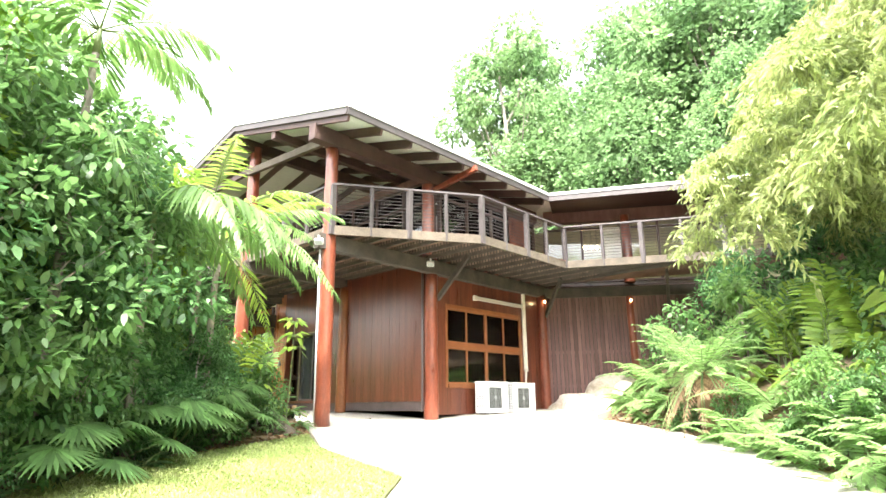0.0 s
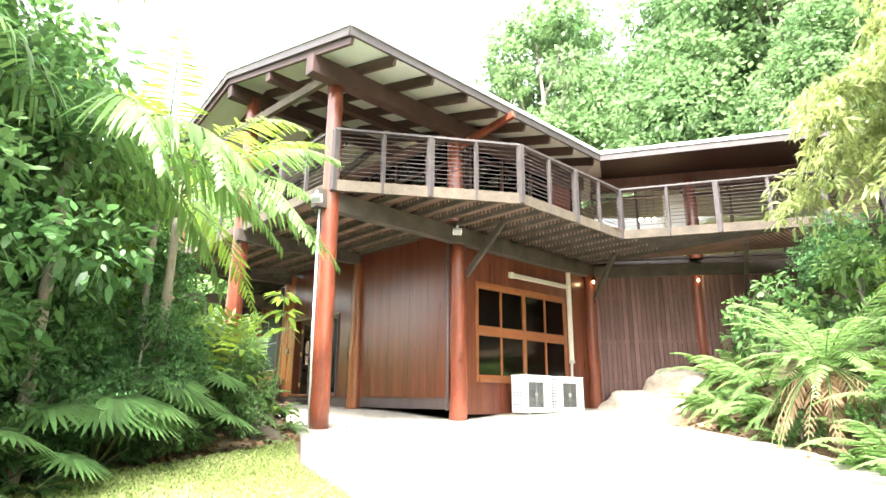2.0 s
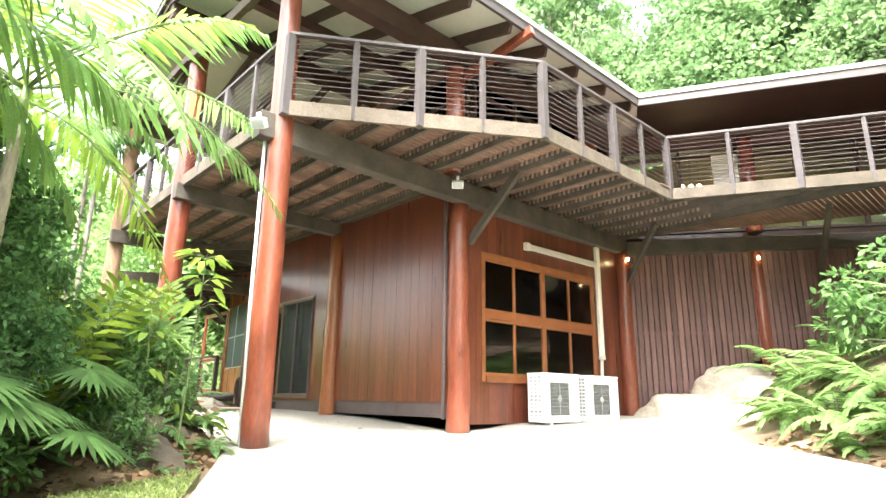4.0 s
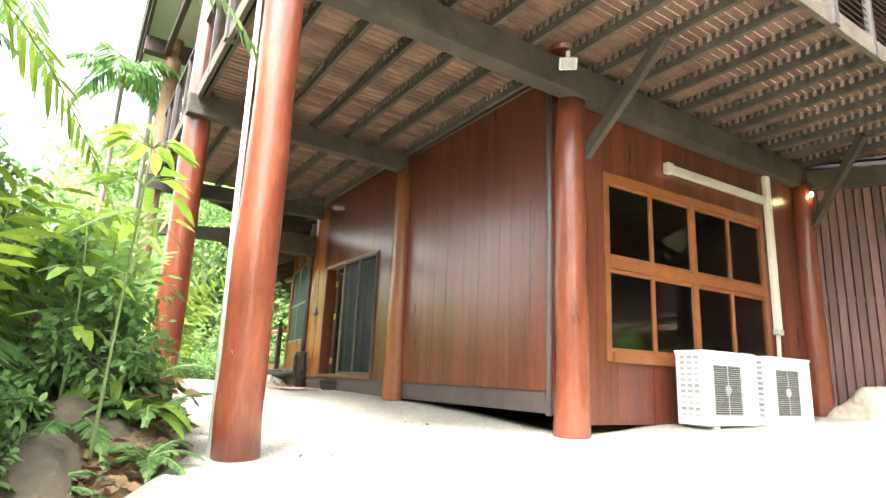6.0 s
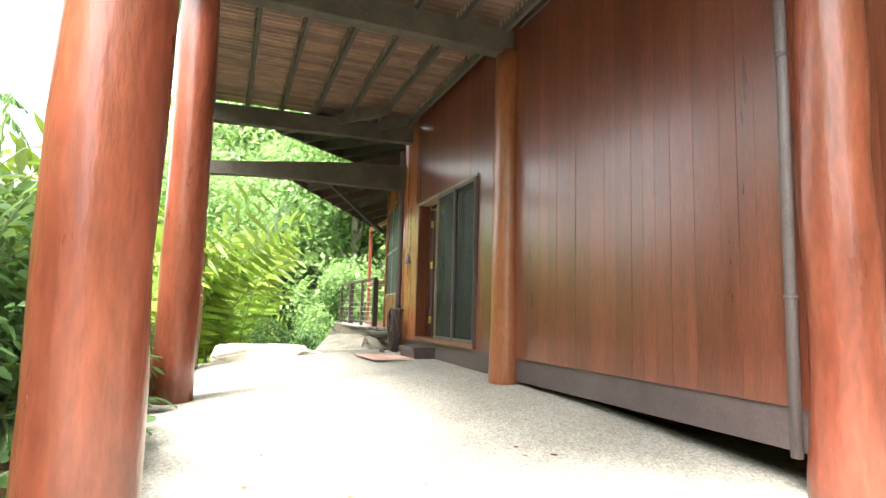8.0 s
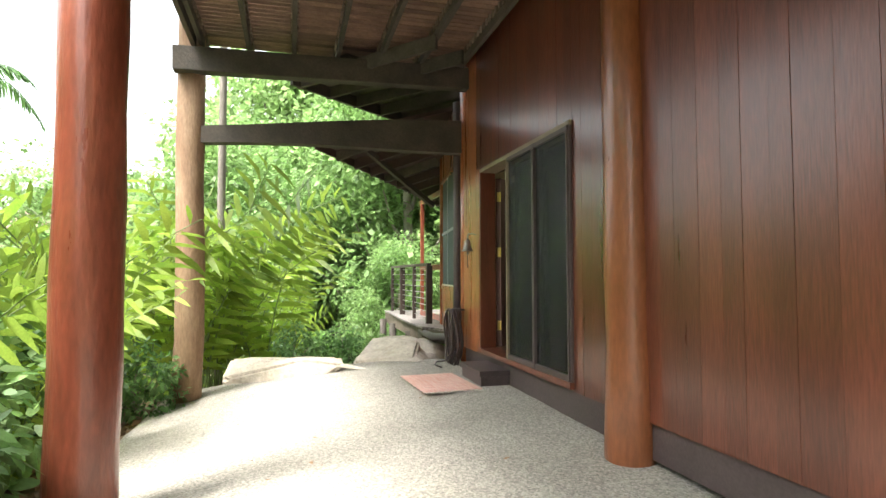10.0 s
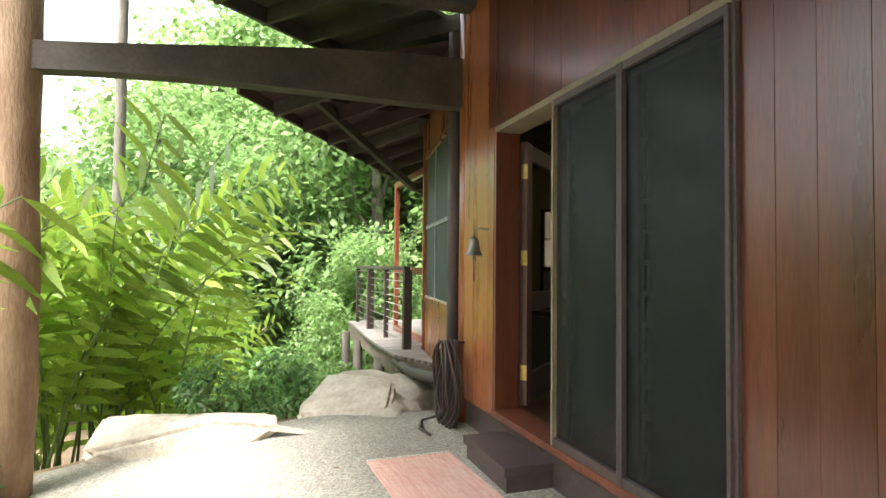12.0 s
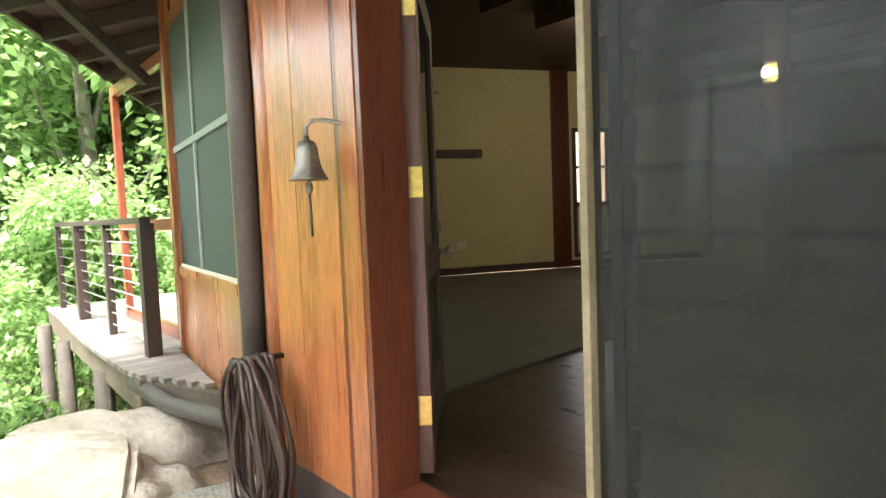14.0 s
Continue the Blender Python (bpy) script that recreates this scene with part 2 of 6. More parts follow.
GRASS_SOIL = mat("lawn_turf", (0.17, 0.19, 0.07), (0.34, 0.32, 0.15), 0.9, 1.2, bump=0.6, fine=40)
BARK = mat("grey_tree_bark", (0.14, 0.12, 0.095), (0.30, 0.27, 0.23), 0.85, 3, (2, 2, 0.7), 0.5, 20)
STEM = mat("green_cane", (0.10, 0.16, 0.05), (0.19, 0.25, 0.09), 0.5, 3, bump=0.05)
BULB = glow_mat("lit_bulb", (1.0, 0.72, 0.35), 12.0)


# ---- mesh helpers ----
def add_box(bm, x0, x1, y0, y1, z0, z1, bevel=0.0, m=None):
    r = bmesh.ops.create_cube(bm, size=1.0)
    vs = r["verts"]
    mm = Matrix.Translation(((x0 + x1) / 2, (y0 + y1) / 2, (z0 + z1) / 2)) @ Matrix.Diagonal((abs(x1 - x0), abs(y1 - y0), abs(z1 - z0), 1))
    bmesh.ops.transform(bm, matrix=(m @ mm) if m else mm, verts=vs)
    if bevel:
        es = list({e for v in vs for e in v.link_edges})
        bmesh.ops.bevel(bm, geom=es, offset=bevel, segments=2, affect="EDGES", profile=0.6)
    return bm


def box_bm(x0, x1, y0, y1, z0, z1, bevel=0.0, m=None):
    return add_box(bmesh.new(), x0, x1, y0, y1, z0, z1, bevel, m)


def along(p, q, up=(0, 0, 1)):
    """A pose at p whose x axis runs to q."""
    p, q = Vector(p), Vector(q)
    x = (q - p).normalized()
    y = Vector(up).cross(x).normalized()
    z = x.cross(y)
    return Matrix.Translation(p) @ Matrix((x, y, z)).transposed().to_4x4()


def bar_bm(p, q, w, h, bevel=0.004, bm=None):
    """A squared timber from p to q, w wide and h high, centred on the line."""
    bm = bm or bmesh.new()
    ln = (Vector(q) - Vector(p)).length
    up = (0, 0, 1) if abs((Vector(q) - Vector(p)).normalized().z) < 0.95 else (1, 0, 0)
    return add_box(bm, 0, ln, -w / 2, w / 2, -h / 2, h / 2, bevel, along(p, q, up))


def tube_bm(points, radii, sides=10, wobble=0.0, bm=None, cap=True):
    """A round limb through points."""
    bm = bm or bmesh.new()
    pts = [Vector(p) for p in points]
    rings = []
    ref = Vector((0.3, 1, 0.1)).normalized()
    for i, p in enumerate(pts):
        d = (pts[min(i + 1, len(pts) - 1)] - pts[max(i - 1, 0)]).normalized()
        a = d.cross(ref)
        if a.length < 0.05:
            a = d.cross(Vector((1, 0, 0)))
        a.normalize()
        b = d.cross(a)
        r = radii[i] if hasattr(radii, "__len__") else radii
        ring = []
        for k in range(sides):
            t = 2 * math.pi * k / sides
            rr = r * (1 + wobble * noise.noise(p * 1.7 + Vector((math.cos(t), math.sin(t), 0)) * 0.9))
            ring.append(bm.verts.new(p + (a * math.cos(t) + b * math.sin(t)) * rr))
        rings.append(ring)
    for u, v in zip(rings, rings[1:]):
        for k in range(sides):
            bm.faces.new((u[k], u[(k + 1) % sides], v[(k + 1) % sides], v[k])).smooth = True
    if cap:
        bm.faces.new(rings[0][::-1])
        bm.faces.new(rings[-1])
    return bm


def lathe_bm(profile, sides=20, m=None, bm=None):
    bm = bm or bmesh.new()
    rings = []
    for r, z in profile:
        rings.append([bm.verts.new((m or Matrix()) @ Vector((r * math.cos(2 * math.pi * k / sides), r * math.sin(2 * math.pi * k / sides), z))) for k in range(sides)])
    for u, v in zip(rings, rings[1:]):
        for k in range(sides):
            bm.faces.new((u[k], u[(k + 1) % sides], v[(k + 1) % sides], v[k])).smooth = True
    bm.faces.new(rings[0][::-1])
    bm.faces.new(rings[-1])
    return bm


def mesh_of(name, bm, material):
    me = bpy.data.meshes.new(name)
    bmesh.ops.recalc_face_normals(bm, faces=bm.faces)
    bm.to_mesh(me)
    bm.free()
    me.materials.append(material)
    return me


def part(name, bm, material, parent=None, label=""):
    ob = new(name, mesh_of(name, bm, material))
    ob.parent = parent
    if label:
        ob["label"] = label
    return ob


def thing(name, label, category, group="", kind="", at=None):
    ob = new(name)
    ob.empty_display_size = 0.1
    if at is not None:
        ob.matrix_world = at if isinstance(at, Matrix) else Matrix.Translation(at)
    return tagged(ob, label, category, group, kind)


def solid(name, bm, material, label, category, group="", kind=""):
    return tagged(part(name, bm, material), label, category, group, kind)


def prism_bm(poly, z0, z1):
    """An upright slab over a plan outline."""
    bm = bmesh.new()
    lo = [bm.verts.new((x, y, z0 if not callable(z0) else z0(x, y))) for x, y in poly]
    hi = [bm.verts.new((x, y, z1 if not callable(z1) else z1(x, y))) for x, y in poly]
    bm.faces.new(lo[::-1])
    bm.faces.new(hi)
    for i in range(len(poly)):
        j = (i + 1) % len(poly)
        bm.faces.new((lo[i], lo[j], hi[j], hi[i]))
    return bm


def inside(x, y, poly):
    c = False
    for (x0, y0), (x1, y1) in zip(poly, poly[1:] + poly[:1]):
        if (y0 > y) != (y1 > y) and x < (x1 - x0) * (y - y0) / (y1 - y0) + x0:
            c = not c
    return c


def smooth01(a, b, v):
    t = min(1, max(0, (v - a) / (b - a)))
    return t * t * (3 - 2 * t)


# ---- plan ----
DRIVE = [(-7.3, 0.3), (-7.75, -1.2), (-7.55, -2.6), (-7.35, -3.5), (-5.6, -3.5), (-4.0, -3.34), (-0.1, -3.33), (0.8, -3.8), (2.4, -4.7), (4.9, -5.3), (7.3, -8.4), (8.6, -13.0), (9.0, -22.0),
         (16.0, -22.0), (15.0, -9.5), (9.5, -3.0), (6.0, 0.3), (3.5, 1.8), (2.2, 4.2), (0.6, 5.6), (0.0, 5.4), (0.0, 0.3)]
LAWN = [(1.0, -4.0), (2.4, -4.75), (4.9, -5.35), (7.3, -8.45), (8.6, -13.0), (9.0, -22.0), (1.0, -22.0), (0.4, -9.5), (1.6, -7.2), (1.4, -5.6)]


def slope_z(x, y):
    """Height of the drive and terrace."""
    s = (10.05 - x) * 0.683 + (y + 10.13) * 0.73
    z = -0.15 + (s - 11.8) * (0.085 if s < 11.8 else 0.05) if s < 17.5 else 0.135
    z -= 0.06 * smooth01(-2.6, -0.2, x) * smooth01(-2.6, -0.4, y) * (1 - smooth01(0.3, 1.8, y)) * (1 - smooth01(0.8, 3.0, x))
    return z - 0.085 * max(0, -y - 0.6) * smooth01(3.0, 7.0, -x)


def edge_distance(x, y, poly):
    best = 1e9
    for (x0, y0), (x1, y1) in zip(poly, poly[1:] + poly[:1]):
        dx, dy = x1 - x0, y1 - y0
        t = max(0, min(1, ((x - x0) * dx + (y - y0) * dy) / (dx * dx + dy * dy)))
        best = min(best, math.hypot(x - x0 - t * dx, y - y0 - t * dy))
    return best


def ground_z(x, y):
    """Height of the natural ground: level with the drive, banks rising on the far side, falling to a gully past the terrace."""
    z = max(-2.6, slope_z(x, y)) - 0.03
    if inside(x, y, DRIVE):
        return z - 0.12
    d = edge_distance(x, y, DRIVE)
    n = noise.noise(Vector((x * 0.5, y * 0.5, 3.1))) * 0.15 * min(1, d)
    if y > -3.0 and x > 1.0:
        z += 1.25 * smooth01(0, 2.6, d) + 0.16 * max(0, d - 3) + n
        z = min(z, 14)
    elif y < -3.0 and x > -1.5:
        lawn = inside(x, y, LAWN)
        z += n * (0.3 if lawn else 1) + (0 if lawn else 0.45 * smooth01(0.3, 2.2, edge_distance(x, y, LAWN)))
    elif x < -1.0 and y < 3:
        z -= 1.6 * smooth01(0.0, 4.0, d) + 0.10 * max(0, d - 4) - n
        z = max(z, -6)
    if y > 12:
        z += 7 * smooth01(12, 34, y)
    far = math.hypot(x, y)
    if far > 60:
        z += min(25, (far - 60) * 0.2)
    return z


# ---- ground ----
def ground_sheet():
    xs = np.unique(np.concatenate([np.linspace(-400, -40, 14), np.linspace(-40, -13, 20), np.linspace(-13, 17, 81), np.linspace(17, 45, 20), np.linspace(45, 400, 14)]))
    verts = [(x, y, ground_z(x, y)) for y in xs for x in xs]
    n = len(xs)
    faces = [(j * n + i, j * n + i + 1, (j + 1) * n + i + 1, (j + 1) * n + i) for j in range(n - 1) for i in range(n - 1)]
    me = bpy.data.meshes.new("ground")
    me.from_pydata(verts, [], faces)
    me.polygons.foreach_set("use_smooth", [True] * len(faces))
    me.materials.append(SOIL)
    return tagged(new("ground", me), "brown leaf-littered garden soil", "ground", kind="structure")


def sheet_over(name, poly, lift, step, material, label, category, skirt=0.25, wob=0.0):
    """A slab that follows the slope inside an outline, cut to it."""
    bm = bmesh.new()
    vs = [bm.verts.new((x, y, 0)) for x, y in poly]
    bm.faces.new(vs)
    x0, x1 = min(p[0] for p in poly), max(p[0] for p in poly)
    y0, y1 = min(p[1] for p in poly), max(p[1] for p in poly)
    for k in range(1, int((x1 - x0) / step)):
        bmesh.ops.bisect_plane(bm, geom=bm.verts[:] + bm.edges[:] + bm.faces[:], plane_co=(x0 + k * step, 0, 0), plane_no=(1, 0, 0))
    for k in range(1, int((y1 - y0) / step)):
        bmesh.ops.bisect_plane(bm, geom=bm.verts[:] + bm.edges[:] + bm.faces[:], plane_co=(0, y0 + k * step, 0), plane_no=(0, 1, 0))
    r = bmesh.ops.extrude_face_region(bm, geom=bm.faces[:])
    top = [g for g in r["geom"] if isinstance(g, bmesh.types.BMVert)]
    ts = set(top)
    for v in bm.verts:
        z = slope_z(v.co.x, v.co.y) + lift
        v.co.z = z + (wob * noise.noise(Vector((v.co.x, v.co.y, 0)) * 0.9) if v in ts else -skirt)
    for f in bm.faces:
        f.smooth = all(v in ts for v in f.verts)
    return solid(name, bm, material, label, category, kind="structure")


ground_sheet()
sheet_over("road", DRIVE, 0.0, 0.6, CONCRETE, "pale exposed-aggregate concrete driveway and terrace", "driveway", wob=0.012)
sheet_over("lawn_bed", LAWN, -0.01, 0.6, GRASS_SOIL, "sunlit mown lawn beside the driveway", "lawn", wob=0.03)

# ---- lower storey ----
wall_a = thing("wall_south", "red-brown oiled vertical timber board wall", "wall", kind="structure")
wall_b = thing("wall_east", "red-brown timber board wall with a large window", "wall", kind="structure")


def boards(parent, x0, x1, z0, z1, width, material, holes=(), seed=1, m=Matrix(), z1b=None):
    """Upright boards side by side from x0 to x1 on the plane y = 0 facing -y, with a narrow joint, left out over holes (x0, x1, z0, z1)."""
    rng = random.Random(seed)
    x = x0
    while x < x1 - 0.01:
        w = min(width * rng.uniform(0.75, 1.3), x1 - x)
        if x1 - x - w < 0.05:
            w = x1 - x
        spans = [(z0, z1)]
        for hx0, hx1, hz0, hz1 in holes:
            if x + w > hx0 + 0.001 and x < hx1 - 0.001:
                if x < hx0 - 0.02:
                    w = hx0 - x
                elif x + w > hx1 + 0.02:
                    w = hx1 - x
                    spans = [s for a, b in spans for s in ((a, min(b, hz0)), (max(a, hz1), b)) if s[1] - s[0] > 0.02]
                else:
                    spans = [s for a, b in spans for s in ((a, min(b, hz0)), (max(a, hz1), b)) if s[1] - s[0] > 0.02]
        for a, b in spans:
            d = rng.uniform(0, 0.003)
            part("board", box_bm(x + 0.0006, x + w - 0.0006, -0.02 - d, 0.03, a, b, 0.0015, m), material, parent)
        x += w


def holed_wall(x0, x1, z0, z1, holes, t0, t1, m):
    """The solid wall behind the boards, with its openings."""
    bm = bmesh.new()
    xs = sorted({x0, x1, *[h[0] for h in holes], *[h[1] for h in holes]})
    for a, b in zip(xs, xs[1:]):
        cut = [h for h in holes if h[0] < (a + b) / 2 < h[1]]
        if cut:
            add_box(bm, a, b, t0, t1, z0, cut[0][2], 0, m)
            add_box(bm, a, b, t0, t1, cut[0][3], z1, 0, m)
        else:
            add_box(bm, a, b, t0, t1, z0, z1, 0, m)
    return bm


DOOR = (-6.325, -4.12, 0.40, 2.44)
WIN = (0.68, 3.74, 0.72, 2.74)
A = Matrix()
B = pose(-0.02, 0, 0, 0, 0, 88)  # along +y, facing +x
part("wall_core", holed_wall(-7.12, -0.06, 0.34, 3.955, [DOOR], 0.03, 0.14, A), CREAM_WALL, wall_a, "cream painted inner face")
boards(wall_a, -7.12, -6.5, 0.34, 3.955, 0.17, GOLD_WOOD, (), 3, A)
boards(wall_a, -6.5, -0.05, 0.34, 3.955, 0.16, WOOD_RED, [DOOR], 3, A)
part("wall_core", holed_wall(0.16, 4.95, 0.02, 3.955, [WIN], 0.03, 0.14, B), CREAM_WALL, wall_b, "cream painted inner face")
boards(wall_b, 0.1, 4.95, 0.02, 3.955, 0.18, WOOD_RED, [WIN], 5, B)
plinth = solid("baseboard", box_bm(-7.15, -0.06, 0.0, 0.12, 0.115, 0.34, 0.004), PLINTH, "dark brown painted plinth board under the timber wall", "plinth", kind="structure")


def log_post(name, base, top, r, material, label, seed=0, knots=5):
    rng = random.Random(seed)
    b, t = Vector(base), Vector(top)
    n = 16
    pts, rad = [], []
    for i in range(n + 1):
        f = i / n
        p = b.lerp(t, f)
        p += Vector((noise.noise(Vector((f * 3, seed, 0))), noise.noise(Vector((f * 3, seed, 9))), 0)) * r * 0.18
        pts.append(p)
        rad.append(r * (1.06 - 0.14 * f + 0.03 * noise.noise(Vector((f * 9, seed, 4)))))
    ob = thing(name, label, "post", "round log posts", at=base)
    bm = tube_bm([p - b for p in pts], rad, 28, 0.11)
    part("trunk", bm, material, ob)
    for k in range(knots):
        f = rng.uniform(0.05, 0.95)
        a = rng.uniform(0, 6.28)
        i = int(f * n)
        d = Vector((math.cos(a), math.sin(a), 0))
        c = pts[i] - b + d * rad[i] * 0.91
        m = Matrix.Translation(c) @ d.to_track_quat("Z", "Y").to_matrix().to_4x4()
        part("knot", lathe_bm([(0.03, -0.012), (0.024, 0.004), (0.014, 0.0055), (0.006, 0.002)], 10, m), material, ob)
    return ob


POSTS = [
    ("log_post", (0.145, -3.105, -0.25), (0.14, -3.17, 5.9), 0.15, POST_RED, "tall red-oiled round log post at the terrace corner"),
    ("log_post", (-3.41, -3.14, -0.15), (-3.40, -3.14, 7.0), 0.165, POST_RED, "red-oiled round log post rising through the balcony edge"),
    ("log_post", (-6.98, -3.23, -0.3), (-6.96, -3.23, 6.5), 0.15, POST_RAW, "weathered brown round log post beside tropical plants"),
    ("log_post", (0.045, 0.11, -0.22), (0.045, 0.11, 3.46), 0.168, POST_RED, "red-oiled round log post at the house corner"),
    ("log_post", (-3.33, -0.05, -0.1), (-3.33, -0.05, 3.6), 0.148, POST_AMBER, "amber-oiled round log post set into the timber wall"),
    ("log_post", (0.24, 4.8, -0.2), (0.24, 4.8, 3.5), 0.15, POST_RED, "red-oiled round log post beside the slatted screen"),
]
for i, p in enumerate(POSTS):
    log_post(*p, seed=i + 1)

# ---- balcony ----
DECK_Z = 3.98
W33 = (math.cos(radians(29)), math.sin(radians(29)))
W35 = (math.cos(radians(35)), math.sin(radians(35)))
V0 = (2.2, 3.1)
WING_END = (V0[0] + 8.0 * W33[0], V0[1] + 8.0 * W33[1])
DECK = [(-7.3, -3.2), (0.3, -3.2), (2.14, -0.36), V0, WING_END, (WING_END[0] - 2.2 * W33[1], WING_END[1] + 2.2 * W33[0]), (0, 5.2), (0, 0), (-7.2, 0)]
deck = thing("balcony_deck", "weathered timber balcony deck on exposed joists", "balcony")


def clip_span(y, poly, axis=1):
    """Where the line y = const crosses the outline, as sorted pairs."""
    c = []
    for p, q in zip(poly, poly[1:] + poly[:1]):
        a, b = (p[1], q[1]) if axis == 1 else (p[0], q[0])
        u, v = (p[0], q[0]) if axis == 1 else (p[1], q[1])
        if (a > y) != (b > y):
            c.append(u + (v - u) * (y - a) / (b - a))
    c.sort()
    return list(zip(c[::2], c[1::2]))


y = -3.12
while y < 5.0:
    for a, b in clip_span(y, DECK):
        if b - a > 0.3:
            part("joist", box_bm(a + 0.03, b - 0.03, y - 0.024, y + 0.024, 3.80, 3.955, 0.003), JOIST, deck)
            # pale blocks on the joist sides paint the light between deck boards
            if a < 2.3:
                pk = bmesh.new()
                u = a + 0.1
                while u < min(b, 2.3) - 0.1:
                    for w0, w1 in ((-0.04, -0.024), (0.024, 0.04)):
                        add_box(pk, u, u + 0.042, y + w0, y + w1, 3.885, 3.955)
                    u += 0.096
                tagged(part("packer", pk, GAP_LIGHT, deck, "pale teeth standing for light from the board gaps on the joists"), kind="stuff")
    y += 0.5
boards_bm = bmesh.new()
x = -7.26
while x < 9:
    for a, b in clip_span(x + 0.045, DECK, 0):
        if b - a > 0.1:
            if x < 2.4 and b < 5.3:
                part("deck_board", box_bm(x + 0.006, x + 0.088, a + 0.02, b - 0.02, 3.957, 3.983), DECK_BOARD, deck)
            else:
                add_box(boards_bm, x + 0.006, x + 0.088, a + 0.02, b - 0.02, 3.957, 3.983)
    x += 0.096
tagged(part("decking", boards_bm, DECK_BOARD, deck), kind="stuff")
EDGE = [(-7.3, -3.2), (0.3, -3.2), (2.14, -0.36), V0, WING_END]
for p, q in zip(EDGE, EDGE[1:]):
    part("fascia", bar_bm((*p, 3.875), (*q, 3.875), 0.05, 0.2), FASCIA, deck)
beams = [((0.12, -3.45, 3.63), (0.2, 5.1, 3.63), 0.2, 0.34), ((-3.22, -3.32, 3.68), (-3.34, -0.02, 3.70), 0.16, 0.27), ((-6.8, -3.4, 3.60), (-6.86, -0.02, 3.68), 0.16, 0.27), ((0.1, 4.9, 3.6), (6.2, 9.2, 3.6), 0.2, 0.3)]
for p, q, w, h in beams:
    solid("floor_beam", bar_bm(p, q, w, h, 0.012), DARK_BEAM, "heavy dark weathered timber beam carrying the balcony", "beam", "balcony beams")
for p, q in [((0.15, 0.22, 2.82), (1.12, 0.33, 3.82)), ((0.2, 4.9, 2.7), (1.3, 4.3, 3.82)), ((3.3, 7.0, 2.8), (4.0, 5.4, 3.82))]:
    solid("brace", bar_bm(p, q, 0.08, 0.12, 0.006), DARK_BEAM, "slanting weathered timber brace under the balcony", "brace", "balcony braces")


def railing(path, z, post_w, material, wires, label, spacing=1.0, skip_ends=False, height=0.95):
    ob = thing("balcony_railing", label, "railing", "wire balcony railings", at=(*path[0], z))
    o = Vector((*path[0], z))
    for p, q in zip(path, path[1:]):
        a, b = Vector((*p, z)), Vector((*q, z))
        ln = (b - a).length
        n = max(1, round(ln / spacing))
        part("top_rail", bar_bm(a - o + Vector((0, 0, height)), b - o + Vector((0, 0, height)), 0.075, 0.045, 0.006), material, ob)
        for i in range(0 if p == path[0] and not skip_ends else 1, n + 1):
            c = a.lerp(b, i / n) - o
            w = post_w * (1.25 if i % 2 == 0 else 0.75)
            part("rail_post", bar_bm(c + Vector((0, 0, -0.2)), c + Vector((0, 0, height - 0.02)), w, w, 0.004), material, ob)
        for k in range(wires):
            h = 0.09 + (height - 0.15) * k / (wires - 1)
            part("cable", tube_bm([a - o + Vector((0, 0, h)), b - o + Vector((0, 0, h))], 0.006, 5), WIRE if material == RAIL_DARK else RAIL, ob)
    return ob


railing([(0.3, -3.2), (2.14, -0.36), V0], DECK_Z, 0.085, RAIL, 11, "grey-brown balcony railing with horizontal steel cables", 0.9)
railing([V0, WING_END], DECK_Z, 0.085, RAIL, 11, "grey-brown balcony railing along the angled wing", 0.95, skip_ends=True)
railing([(0.3, -3.2), (-7.3, -3.2)], DECK_Z, 0.085, RAIL, 11, "grey-brown balcony railing over the terrace edge", 0.98, skip_ends=True)

# ---- roof ----
RX, RZ, EX, EZ = -3.4, 7.38, 1.5, 6.05  # ridge and eave
WX, WZ, FY = -8.0, 6.4, -3.8  # west eave, front edge


def roof_plane(name, quad, thick, label):
    bm = bmesh.new()
    up = [bm.verts.new(Vector(p) + Vector((0, 0, thick))) for p in quad]
    lo = [bm.verts.new(p) for p in quad]
    bm.faces.new(up)
    bm.faces.new(lo[::-1])
    n = len(quad)
    for i in range(n):
        j = (i + 1) % n
        bm.faces.new((lo[i], lo[j], up[j], up[i]))
    return solid(name, bm, ROOF, label, "roof", kind="structure")


VALLEY = (1.56, 3.45)
roof_plane("roof_east", [(EX, FY, EZ), (VALLEY[0], VALLEY[1], EZ), (RX, 9.0, RZ), (RX, FY, RZ)], 0.05, "pale metal roof slope over the balcony")
roof_plane("roof_west", [(RX, FY, RZ), (RX, 9.0, RZ), (WX, 9.0, WZ), (WX, FY, WZ)], 0.05, "pale metal roof slope facing the garden")
WE = (VALLEY[0] + 9 * W33[0], VALLEY[1] + 9 * W33[1])
roof_plane("roof_wing", [(VALLEY[0], VALLEY[1], EZ), (WE[0], WE[1], EZ), (WE[0] - 5 * W33[1], WE[1] + 5 * W33[0], RZ), (RX, 9.0, RZ)], 0.05, "pale metal roof slope over the angled wing")

# ---- roof timbers and soffit ----
def roof_at(x):
    return EZ + (RZ - EZ) * (EX - x) / (EX - RX) if x > RX else RZ - (RZ - WZ) * (RX - x) / (RX - WX)


